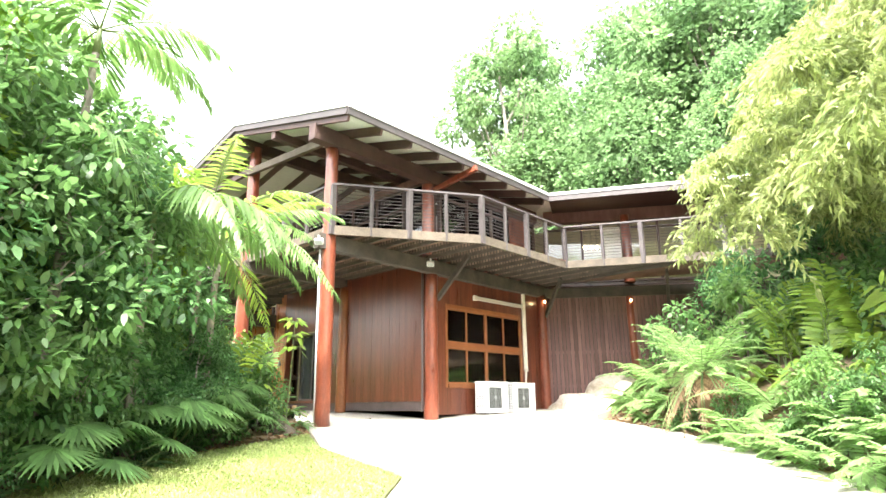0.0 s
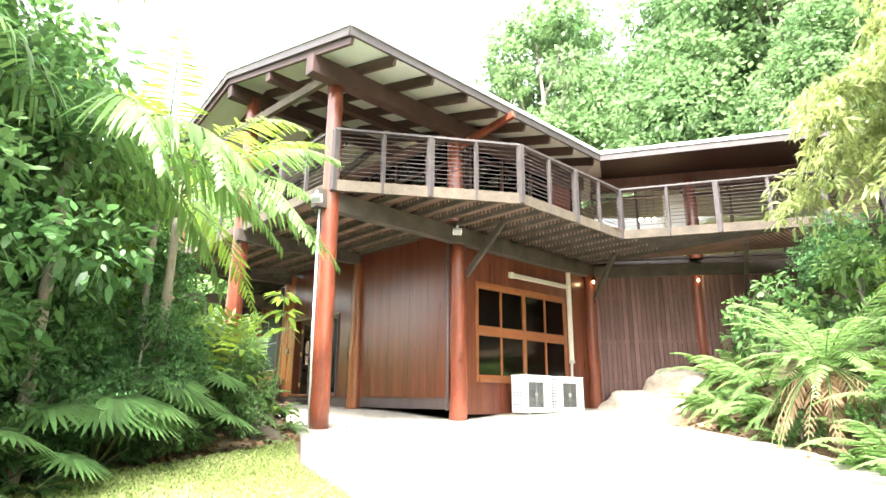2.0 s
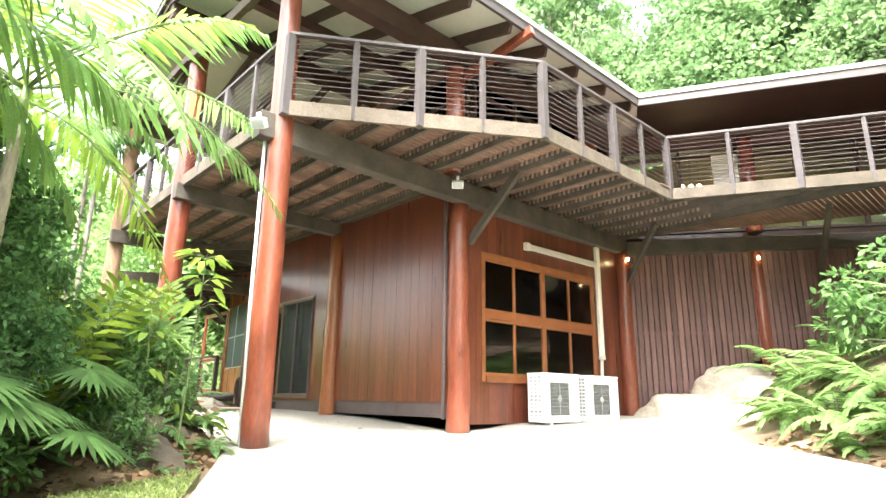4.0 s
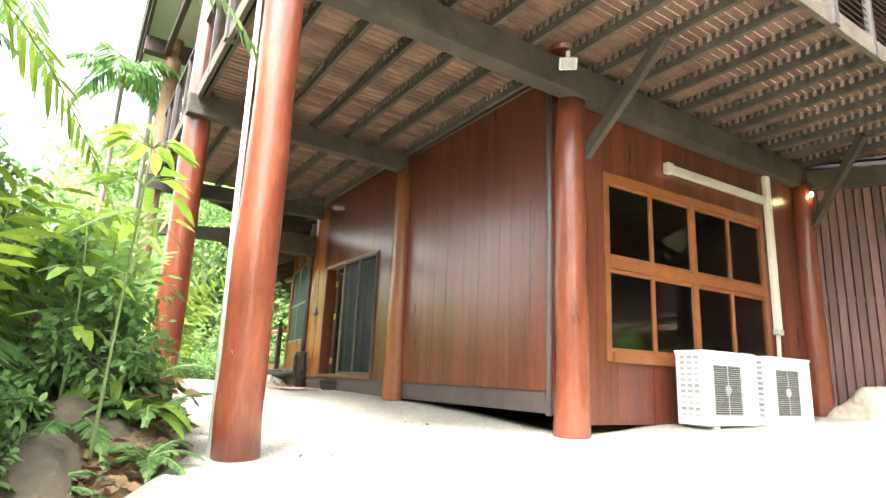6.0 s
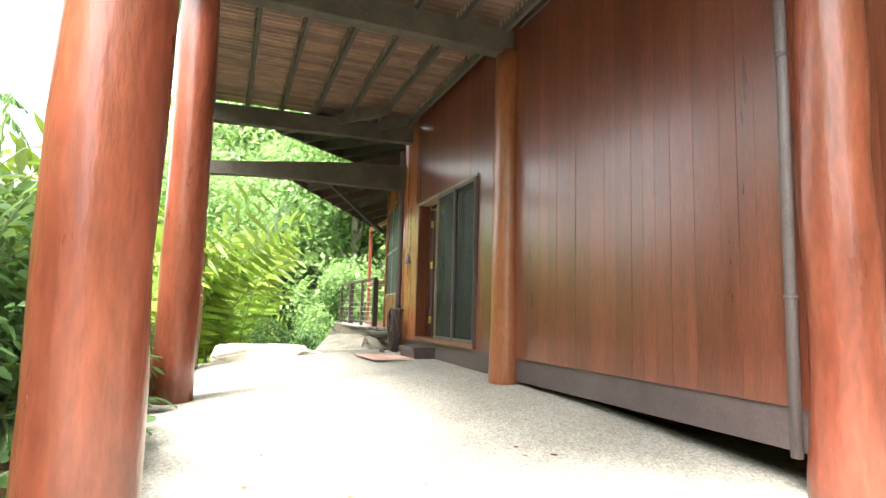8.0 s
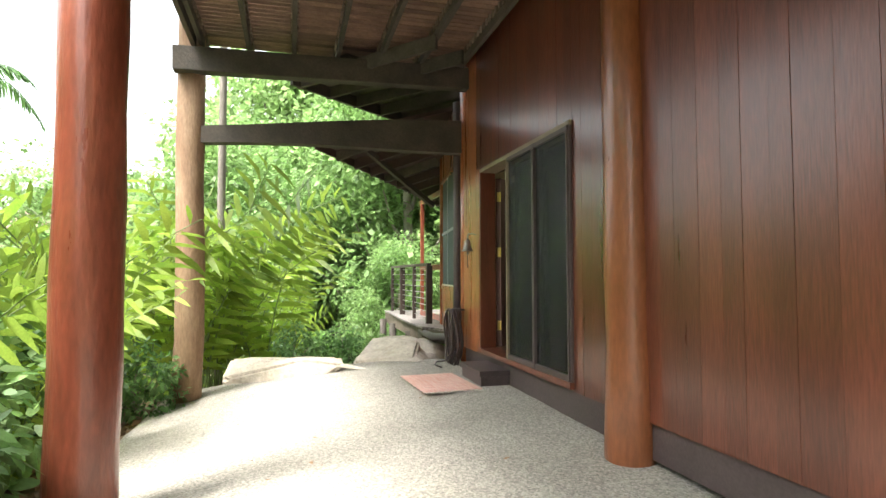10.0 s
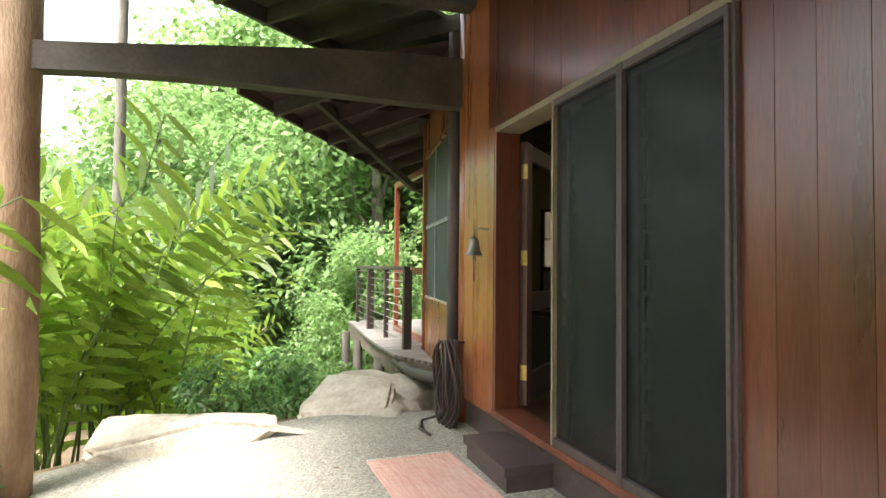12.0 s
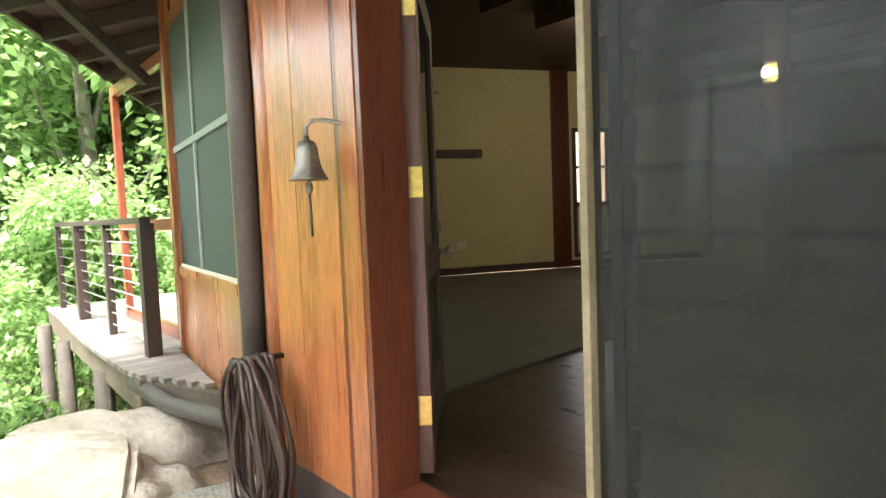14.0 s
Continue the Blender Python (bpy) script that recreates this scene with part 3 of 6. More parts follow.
soffit = bmesh.new()
for x0, x1, y0, y1 in ((EX - 0.05, RX, FY + 0.04, 3.3), (RX, WX + 0.1, FY + 0.04, 3.3)):
    za, zb = roof_at(x0) - 0.012, roof_at(x1) - 0.012
    vs = [soffit.verts.new(p) for p in ((x0, y0, za), (x1, y0, zb), (x1, y1, zb), (x0, y1, za))]
    soffit.faces.new(vs)
    lo = [soffit.verts.new(v.co - Vector((0, 0, 0.012))) for v in vs]
    soffit.faces.new(lo[::-1])
solid("ceiling", soffit, CEIL, "pale green soffit lining under the roof", "ceiling", kind="structure")
for i in range(9):
    yy = FY + 0.06 + i * 0.88
    solid("rafter", bar_bm((EX - 0.02, yy, EZ - 0.13), (RX, yy, RZ - 0.13), 0.06, 0.2, 0.004), ROOF_DARK, "dark brown rafter under the balcony roof", "rafter", "roof rafters")
    solid("rafter", bar_bm((RX, yy, RZ - 0.13), (WX + 0.1, yy, WZ - 0.11), 0.06, 0.2, 0.004), ROOF_DARK, "dark brown rafter under the balcony roof", "rafter", "roof rafters")
for xx, w, h in ((0.25, 0.24, 0.36), (-1.5, 0.16, 0.2), (-3.4, 0.22, 0.32), (-6.95, 0.2, 0.3)):
    z = roof_at(xx) - 0.22 - h / 2
    solid("roof_purlin", bar_bm((xx, FY if xx == 0.25 else FY + 0.06, z), (xx, 4.6, z), w, h, 0.012), ROOF_DARK, "deep dark brown roof purlin", "beam", "roof purlins")
solid("outrigger", bar_bm((0.1, -0.05, 5.62), (1.66, 0.08, 5.92), 0.1, 0.14, 0.01), POST_RED, "red-brown outrigger timber under the eave", "beam")
solid("roof_brace", bar_bm((0.14, -3.3, 6.0), (-3.4, -3.3, 6.26), 0.1, 0.18, 0.01), FASCIA, "pale weathered tie beam between two log posts", "brace")
solid("roof_brace", bar_bm((-3.4, -3.3, 6.3), (-6.96, -3.36, 6.2), 0.09, 0.16, 0.01), ROOF_DARK, "dark tie timber between two log posts", "brace")
for p, q in (((EX, FY, EZ - 0.02), (VALLEY[0], VALLEY[1], EZ - 0.02)), ((VALLEY[0], VALLEY[1], EZ - 0.02), (WE[0], WE[1], EZ - 0.02)), ((EX, FY, EZ - 0.02), (RX, FY, RZ - 0.02)), ((RX, FY, RZ - 0.02), (WX, FY, WZ - 0.02))):
    solid("gutter", bar_bm(p, q, 0.05, 0.17, 0.006), RAIL, "grey-brown fascia and gutter along the roof edge", "gutter", "roof edges")
    solid("roof_edge_flashing", bar_bm(Vector(p) + Vector((0, 0, 0.115)), Vector(q) + Vector((0, 0, 0.115)), 0.1, 0.085, 0.006), ROOF, "pale metal roof edge flashing", "flashing", "roof edges")
wing_soffit = bmesh.new()
q = [(VALLEY[0], VALLEY[1], EZ - 0.03), (WE[0], WE[1], EZ - 0.03), (WE[0] - 2.6 * W33[1], WE[1] + 2.6 * W33[0], EZ + 0.4), (0.0, 6.2, EZ + 0.4)]
wing_soffit.faces.new([wing_soffit.verts.new(p) for p in q])
bmesh.ops.solidify(wing_soffit, geom=wing_soffit.faces[:], thickness=0.015)
solid("ceiling_wing", wing_soffit, ROOF_DARK, "dark timber soffit over the angled wing", "ceiling", kind="structure")

# ---- upper storey ----
upper = thing("wall_upper", "dark timber upper storey with wide glazing behind the balcony", "wall", kind="structure")


def glazed_bay(p, q, z0, z1, n, parent, pane_mat, frame_mat, transom=None, t=0.06):
    """A run of framed panes from p to q."""
    p, q = Vector((*p, 0)), Vector((*q, 0))
    m = along(p, q)
    ln = (q - p).length
    for i in range(n + 1):
        x = ln * i / n
        part("mullion", box_bm(x - t / 2, x + t / 2, -t, t, z0, z1, 0.004, m), frame_mat, parent)
    rails = [z0 + t / 2, z1 - t / 2] + ([transom] if transom else [])
    for i in range(n):
        for z in rails:
            part("window_rail", box_bm(ln * i / n + t / 2, ln * (i + 1) / n - t / 2, -t * 0.8, t * 0.8, z - t / 2, z + t / 2, 0.004, m), frame_mat, parent)
        zs = [z0 + t] + ([transom - t / 2, transom + t / 2] if transom else []) + [z1 - t]
        for a, b in zip(zs[::2], zs[1::2]):
            pn = part("pane", box_bm(ln * i / n + t / 2, ln * (i + 1) / n - t / 2, -0.004, 0.004, a, b, 0, m), pane_mat, parent)
            pn.visible_shadow = False


glazed_bay((-7.0, 0.35), (-0.1, 0.35), 3.98, 6.2, 6, upper, GLASS, ROOF_DARK, 5.6)
glazed_bay((-0.02, 0.5), (-0.02, 4.9), 3.98, 6.0, 4, upper, GLASS, ROOF_DARK, 5.7)
part("wall_panel", prism_bm([(-7.1, 0.36), (-0.1, 0.36), (-0.1, 0.44), (-7.1, 0.44)], 6.2, lambda x, y: roof_at(x) - 0.05), SLAT, upper)
part("wall_panel", box_bm(-0.1, 0.0, 0.36, 5.0, 6.0, 6.4), SLAT, upper)
part("door_leaf", box_bm(0.02, 0.07, 3.55, 4.35, 3.98, 5.9, 0.006), POST_RED, upper, "red-brown timber door")
wing_p, wing_q = (0.15, 5.3), (7.0, 10.1)
glazed_bay(wing_p, wing_q, 3.98, 6.0, 7, upper, GLASS, ROOF_DARK, 5.75)
part("wall_panel", bar_bm((0.15, 5.3, 6.2), (7.0, 10.1, 6.2), 0.1, 0.4), SLAT, upper)
solid("upper_floor", prism_bm([(-7.2, 0.02), (-0.02, 0.02), (-0.02, 5.2), (7.5, 10.4), (5.5, 13.0), (-9.0, 13.0)], 3.86, 3.97), IN_FLOOR, "dark timber floor of the upper storey", "floor", kind="structure")
upw = bmesh.new()
add_box(upw, -7.2, -7.1, 0.4, 9.0, 3.9, 6.2)
add_box(upw, -7.2, 6.0, 8.9, 9.0, 3.9, 7.0)
solid("wall_upper_back", upw, CREAM_WALL, "pale inner wall of the upper storey", "wall", kind="structure")
log_post("log_post", (0.16, -0.12, 3.9), (0.16, -0.12, 6.05), 0.16, POST_RED, "red-oiled round log post on the balcony", 21)
log_post("log_post", (2.35, 6.62, 3.9), (2.35, 6.62, 6.1), 0.15, POST_RED, "red-oiled round log post on the angled balcony", 22)
log_post("log_post", (2.33, 6.5, 0.6), (2.33, 6.5, 3.6), 0.12, POST_RED, "red-oiled round log post beside the slatted screen", 23)
# white panel before the glass paints the bright sky reflection
blind = solid("window_blind", box_bm(1.87, 2.4, -0.10, -0.085, 4.62, 5.75, 0.003, along((0.15, 5.3, 0), (7.0, 10.1, 0))), WHITE, "white panel standing for the sky reflected in the wing glass", "blind")
for i, p in enumerate(((-2.75, 1.6, 6.15), (-2.5, 1.75, 6.1), (-2.25, 1.6, 6.2), (0.9, 6.6, 5.3), (1.05, 6.75, 5.3), (1.2, 6.85, 5.3))):
    ob = thing("pendant_lamp", "small lit pendant bulb in the upper room", "lamp", "upper room lamps", at=p)
    part("bulb", lathe_bm([(0.01, -0.06), (0.05, -0.03), (0.055, 0.01), (0.02, 0.06)], 12), BULB, ob)
    part("cord", tube_bm([(0, 0, 0.05), (0, 0, 7.0 - p[2] if p[0] < 0 else 0.9)], 0.006, 5), BLACK, ob)

# ---- lower window ----
WB = pose(-0.02, 0, 0, 0, 0, -2)
win = thing("window_1", "varnished timber window with eight panes", "window", kind="structure", at=WB)
y0, y1, z0, z1 = WIN
fy = [y0, (y0 + y1) / 2, y1]
zt = 1.74


def yb(name, a, b, c, d, x0=-0.03, x1=0.045, m=FRAME_WOOD, bev=0.005, parent=win):
    return part(name, box_bm(x0, x1, a, b, c, d, bev), m, parent)


yb("frame_jamb", y0 - 0.04, y0 + 0.04, z0 - 0.05, z1 + 0.05)
yb("frame_jamb", y1 - 0.04, y1 + 0.04, z0 - 0.05, z1 + 0.05)
yb("frame_head", y0 + 0.04, y1 - 0.04, z1 - 0.05, z1 + 0.05)
yb("window_sill", y0 + 0.04, y1 - 0.04, z0 - 0.06, z0 + 0.05, x1=0.07)
yb("transom", y0 + 0.04, y1 - 0.04, zt - 0.06, zt + 0.06)
yb("mullion", fy[1] - 0.05, fy[1] + 0.05, z0 + 0.05, zt - 0.06)
yb("mullion", fy[1] - 0.05, fy[1] + 0.05, zt + 0.06, z1 - 0.05)
for a, b in ((y0 + 0.04, fy[1] - 0.05), (fy[1] + 0.05, y1 - 0.04)):
    for c, d in ((z0 + 0.05, zt - 0.06), (zt + 0.06, z1 - 0.05)):
        mid = (a + b) / 2
        yb("muntin", mid - 0.028, mid + 0.028, c, d, -0.01, 0.03)
        for u, v in ((a, mid - 0.028), (mid + 0.028, b)):
            yb("sash_rail", u, v, c, c + 0.045, -0.01, 0.028)
            yb("sash_rail", u, v, d - 0.045, d, -0.01, 0.028)
            pn = yb("pane", u, v, c + 0.045, d - 0.045, 0.004, 0.010, GLASS, 0)
            pn.visible_shadow = False


# ---- outdoor units ----
def air_conditioner(y):
    ob = thing("air_conditioner", "white outdoor air conditioning unit standing on the concrete by the wall", "air conditioner", "outdoor units", at=WB @ Matrix.Translation((0.21, y, 0.0)))
    part("body", box_bm(0, 0.36, 0, 0.92, 0.05, 0.82, 0.018), WHITE, ob)
    part("fan_opening", box_bm(0.345, 0.3625, 0.14, 0.62, 0.16, 0.68, 0.001), BLACK, ob, "dark recessed fan opening")
    part("fan_hub", lathe_bm([(0.05, 0), (0.05, 0.012), (0.02, 0.016)], 14, Matrix.Translation((0.36, 0.38, 0.42)) @ pose(0, 0, 0, 0, 90, 0)), GREY_GRILLE, ob)
    for i in range(24):
        z = 0.17 + i * 0.0217
        part("grille_bar", box_bm(0.363, 0.369, 0.14, 0.62, z - 0.0028, z + 0.0028), GREY_GRILLE, ob)
    for yy in (0.13, 0.38, 0.63):
        part("grille_bar", box_bm(0.366, 0.372, yy - 0.004, yy + 0.004, 0.16, 0.68), GREY_GRILLE, ob)
    for i in range(11):
        z = 0.14 + i * 0.06
        part("side_fin", box_bm(0.05, 0.3, -0.008, 0.0, z, z + 0.034, 0.002), GREY_GRILLE, ob)
    for xx in (0.05, 0.135, 0.22, 0.3):
        part("side_bar", box_bm(xx - 0.008, xx + 0.008, -0.014, 0.0, 0.12, 0.78, 0.002), WHITE, ob)
    part("panel_seam", box_bm(0.358, 0.3615, 0.70, 0.705, 0.06, 0.8), GREY_GRILLE, ob)
    part("top_lid", box_bm(-0.005, 0.368, -0.006, 0.926, 0.80, 0.83, 0.008), WHITE, ob)
    for yy in (0.12, 0.74):
        part("foot", box_bm(0.0, 0.38, yy, yy + 0.06, -0.02, 0.05, 0.004), GREY_GRILLE, ob)


air_conditioner(1.52)
air_conditioner(2.7)
duct = thing("pipe_duct", "cream plastic pipe duct fixed to the timber wall", "duct", at=WB @ Matrix.Translation((0.03, 0, 0)))
part("run", box_bm(0, 0.07, 1.75, 3.86, 3.02, 3.12, 0.012), CREAM_PIPE, duct)
part("end_cap", box_bm(-0.002, 0.078, 1.70, 1.82, 3.00, 3.14, 0.014), CREAM_PIPE, duct)
part("drop", box_bm(0, 0.072, 3.86, 3.97, 1.25, 3.45, 0.012), CREAM_PIPE, duct)
part("drop_sleeve", box_bm(-0.002, 0.078, 3.845, 3.985, 1.18, 1.26, 0.01), CREAM_PIPE, duct)
for k in (0.0, 0.045):
    part("insulated_pipe", tube_bm([(0.03, 3.89 + k, 1.2), (0.03, 3.87 + k, 0.9), (0.1, 3.78 + k, 0.55), (0.2, 3.66, 0.4)], 0.018, 8), CREAM_PIPE, duct)


def flood_light(p, q):
    ob = thing("flood_light", "white square floodlight fixed to the balcony beam", "lamp", at=look(p, q))
    part("housing", box_bm(-0.09, 0.09, -0.06, 0.06, -0.06, 0.04, 0.012), WHITE, ob)
    part("lens", box_bm(-0.075, 0.075, -0.048, 0.048, -0.066, -0.058, 0.002), GREY_GRILLE, ob)
    part("bracket", box_bm(-0.02, 0.02, -0.02, 0.12, 0.0, 0.06, 0.004), WHITE, ob)


flood_light((0.42, -0.30, 3.62), (3.0, -2.5, 1.0))
flood_light((0.3, -3.5, 3.56), (3.0, -6.5, 0.5))
for p in ((0.42, 4.72, 3.3), (2.42, 6.4, 3.3)):
    ob = thing("post_light", "tiny lit spotlight near the post head", "lamp", "post spotlights", at=p)
    part("bulb", lathe_bm([(0.02, -0.03), (0.025, 0.0), (0.015, 0.03)], 10), BULB, ob)
solid("electrical_conduit", tube_bm([(0.09, -3.26, -0.25), (0.08, -3.29, 1.5), (0.07, -3.31, 3.76)], 0.02, 8), WHITE, "thin white conduit running up the log post", "conduit")
dp = thing("downpipe", "dark grey downpipe beside the corner log post", "pipe", at=(-0.095, -0.065, 0))
part("pipe", tube_bm([(0, 0, 0.1), (0, 0, 3.6)], 0.029, 12), GREY_PIPE, dp)
for z in (0.9, 2.2, 3.2):
    part("clip", lathe_bm([(0.034, z - 0.012), (0.034, z + 0.012)], 12), GREY_PIPE, dp)
solid("trim_strip", bar_bm((-3.1, -0.04, 3.80), (-0.25, -0.04, 3.80), 0.02, 0.03), JOIST, "pale timber trim under the joists", "trim", kind="structure")

# ---- slatted screen ----
scr = thing("slatted_screen", "dark purple-brown vertical timber slat screen standing on boulders", "screen", at=(0, 0, 0))
SM = along((0.15, 4.95, 0), (0.15 + W35[0], 4.95 + W35[1], 0))
rng = random.Random(11)
for i in range(56):
    x = 0.12 + i * 0.115
    part("slat", box_bm(x, x + 0.097, -0.012, 0.012, min(1.3, 0.02 + x * 0.5) + rng.uniform(-0.02, 0.02), 3.79, 0.003, SM), SLAT, scr)
for z in (0.75, 1.75, 2.9):
    part("rail", box_bm(0.0, 6.6, 0.014, 0.06, z, z + 0.07, 0.003, SM), SLAT, scr)
# added dark sheet: shade behind the slats, shuts out light below the deck
solid("wall_under_wing", box_bm(0.0, 7.0, 0.5, 0.6, -0.2, 3.93, 0, SM), DARK_BEAM, "added dark backing sheet that keeps the slat gaps dark", "wall", kind="structure")

# ---- door, screens and step ----
dx0, dx1, dz0, dz1 = DOOR
doorset = thing("door_1", "varnished timber door frame with an open glazed door", "door", kind="structure")
part("frame_jamb", box_bm(dx0 - 0.003, dx0 + 0.025, -0.045, 0.143, dz0, dz1, 0.005), WOOD_RED, doorset)
part("frame_jamb", box_bm(dx1 - 0.014, dx1 + 0.003, -0.045, 0.15, dz0, dz1, 0.004), PLINTH, doorset)
part("frame_head", box_bm(dx0 - 0.005, dx1 + 0.005, -0.045, 0.15, dz1 - 0.03, dz1 + 0.012, 0.004), STILE_TAN, doorset)
part("threshold", box_bm(dx0 - 0.005, dx1 + 0.005, -0.06, 0.15, dz0 - 0.04, dz0 + 0.012, 0.005), WOOD_RED, doorset)
part("architrave", box_bm(dx0 - 0.11, dx0 - 0.005, -0.05, 0.0, dz0 - 0.03, dz1 + 0.02, 0.006), GOLD_WOOD, doorset, "honey-coloured architrave")
leaf = thing("door_leaf", "open dark timber glazed door swung into the room", "door", at=pose(dx0 + 0.0, 0.185, dz0 + 0.02, 0, 0, 134))
DW, DH = 0.94, dz1 - dz0 - 0.1
part("hinge_stile", box_bm(0, 0.11, -0.034, 0.034, 0, DH, 0.004), DOOR_PAINT, leaf)
part("lock_stile", box_bm(DW - 0.11, DW, -0.02, 0.02, 0, DH, 0.004), PLINTH, leaf)
part("bottom_rail", box_bm(0.11, DW - 0.11, -0.02, 0.02, 0, 0.22, 0.004), PLINTH, leaf)
part("mid_rail", box_bm(0.11, DW - 0.11, -0.02, 0.02, 0.68, 0.82, 0.004), PLINTH, leaf)
part("top_rail", box_bm(0.11, DW - 0.11, -0.02, 0.02, DH - 0.12, DH, 0.004), PLINTH, leaf)
for a, b in ((0.22, 0.68), (0.82, DH - 0.12)):
    part("pane", box_bm(0.11, DW - 0.11, -0.004, 0.004, a, b), GLASS, leaf).visible_shadow = False
knob = part("knob", lathe_bm([(0.028, 0), (0.028, 0.006), (0.011, 0.012), (0.011, 0.035), (0.026, 0.045), (0.028, 0.06), (0.012, 0.07)], 16, Matrix.Translation((DW - 0.06, -0.02, 0.77)) @ pose(0, 0, 0, 90, 0, 0)), STEEL, leaf, "round steel knob")
part("deadlock", lathe_bm([(0.028, 0), (0.028, 0.012), (0.02, 0.018)], 16, Matrix.Translation((DW - 0.06, -0.02, 0.90)) @ pose(0, 0, 0, 90, 0, 0)), STEEL, leaf, "round steel deadlock")
for z in (0.24, 1.08, DH - 0.22):
    part("hinge", box_bm(-0.007, 0.001, -0.036, 0.014, z - 0.055, z + 0.055, 0.002), BRASS, leaf, "brass butt hinge")


def louvre_panel(x0, x1, left):
    ob = thing("louvre_screen", "fixed dark insect screen with tinted glass louvres beside the door", "screen", "door side screens", at=(0, 0, 0))
    w = 0.021
    al = PLINTH
    part("frame_stile", box_bm(x0, x0 + w, -0.06, 0.0, dz0 + 0.012, dz1 - 0.03, 0.004), left, ob)
    part("frame_stile", box_bm(x1 - w, x1, -0.06, 0.0, dz0 + 0.012, dz1 - 0.03, 0.004), al, ob)
    part("frame_rail", box_bm(x0 + w, x1 - w, -0.055, 0.0, dz0 + 0.012, dz0 + 0.06, 0.004), al, ob)
    part("frame_rail", box_bm(x0 + w, x1 - w, -0.055, 0.0, dz1 - 0.07, dz1 - 0.03, 0.004), al, ob)
    part("screen_pane", box_bm(x0 + w, x1 - w, -0.032, -0.028, dz0 + 0.06, dz1 - 0.07), SCREEN, ob).visible_shadow = False
    part("louvre_gallery", box_bm(x0 + w, x0 + w + 0.03, 0.03, 0.08, dz0 + 0.04, dz1 - 0.08, 0.003), BLACK, ob)
    part("louvre_gallery", box_bm(x1 - w - 0.03, x1 - w, 0.03, 0.08, dz0 + 0.04, dz1 - 0.08, 0.003), BLACK, ob)
    n = 13
    for i in range(n):
        z = dz0 + 0.06 + (dz1 - dz0 - 0.17) * (i + 0.5) / n
        m = Matrix.Translation((0, 0.055, z)) @ pose(0, 0, 0, -5, 0, 0)
        bl = part("louvre_blade", box_bm(x0 + w + 0.03, x1 - w - 0.03, -0.003, 0.003, -0.08, 0.08, 0, m), LOUVRE, ob)
        bl.visible_shadow = False
        part("blade_clip", box_bm(x0 + w + 0.02, x0 + w + 0.05, -0.012, 0.012, -0.07, 0.05, 0.003, m), BLACK, ob)


louvre_panel(-5.455, -4.80, STILE_TAN)
louvre_panel(-4.80, -4.134, PLINTH)
step = thing("door_step", "dark brown painted timber step below the open door", "step", at=(0, 0, 0))
part("tread", box_bm(-6.2, -5.51, -0.32, 0.0, 0.23, 0.285, 0.006), PLINTH, step)
part("riser", box_bm(-6.18, -5.53, -0.30, -0.26, 0.08, 0.23, 0.004), PLINTH, step)
for x in (-6.18, -5.57):
    part("side", box_bm(x, x + 0.04, -0.26, 0.0, 0.08, 0.23, 0.004), PLINTH, step)

# woven mat
rug = thing("door_mat", "faded pink woven rag mat with a fringe on the concrete", "mat", at=pose(-5.80, -0.66, slope_z(-5.8, -0.66) + 0.016, 0, 0, 3))
bm = bmesh.new()
for i in range(30):
    x = -0.46 + i * 0.0307
    add_box(bm, x, x + 0.0295, -0.29, 0.29, -0.004 + 0.002 * math.sin(i), 0.006 + 0.003 * noise.noise(Vector((i * 0.7, 0, 0))))
part("weave", bm, MAT_PINK, rug)
for s in (-1, 1):
    fr = bmesh.new()
    for i in range(40):
        yy = -0.285 + i * 0.0146
        tube_bm([(s * 0.46, yy, 0.002), (s * 0.49, yy + random.uniform(-0.01, 0.01), 0.0), (s * 0.515, yy + random.uniform(-0.015, 0.015), -0.004)], 0.0025, 4, bm=fr)
    tagged(part("fringe", fr, CREAM_PIPE, rug), kind="stuff")

# ship's bell on its bracket
bell = thing("door_bell", "small aged bronze bell hanging from a scrolled wall bracket", "bell", at=Matrix.Translation((-6.50, -0.135, 1.60)) @ Matrix.Diagonal((0.84, 0.84, 0.84, 1)))
part("bell_body", lathe_bm([(0.082, -0.10), (0.078, -0.092), (0.06, -0.06), (0.048, -0.01), (0.044, 0.03), (0.034, 0.055), (0.012, 0.065), (0.012, 0.08)], 24), PEWTER, bell)
part("bracket", tube_bm([(0.0, 0, 0.08), (0.0, 0.0, 0.115), (0.02, 0.015, 0.14), (0.06, 0.05, 0.14), (0.10, 0.11, 0.125), (0.11, 0.135, 0.12)], 0.009, 8), PEWTER, bell)
part("wall_plate", box_bm(0.095, 0.125, 0.128, 0.142, 0.08, 0.16, 0.004), PEWTER, bell)
part("clapper", lathe_bm([(0.006, -0.16), (0.016, -0.14), (0.016, -0.12), (0.004, -0.10), (0.004, 0.0)], 10), PEWTER, bell)
part("bell_rope", tube_bm([(0, 0, -0.16), (0.004, 0, -0.24), (0.006, 0, -0.33)], 0.006, 6), HOSE, bell)

# coiled hose on a wall peg
hose = thing("garden_hose", "coiled dark rubber garden hose hanging against the wall", "hose", at=(-7.0, -0.10, 0.14))
rng = random.Random(4)
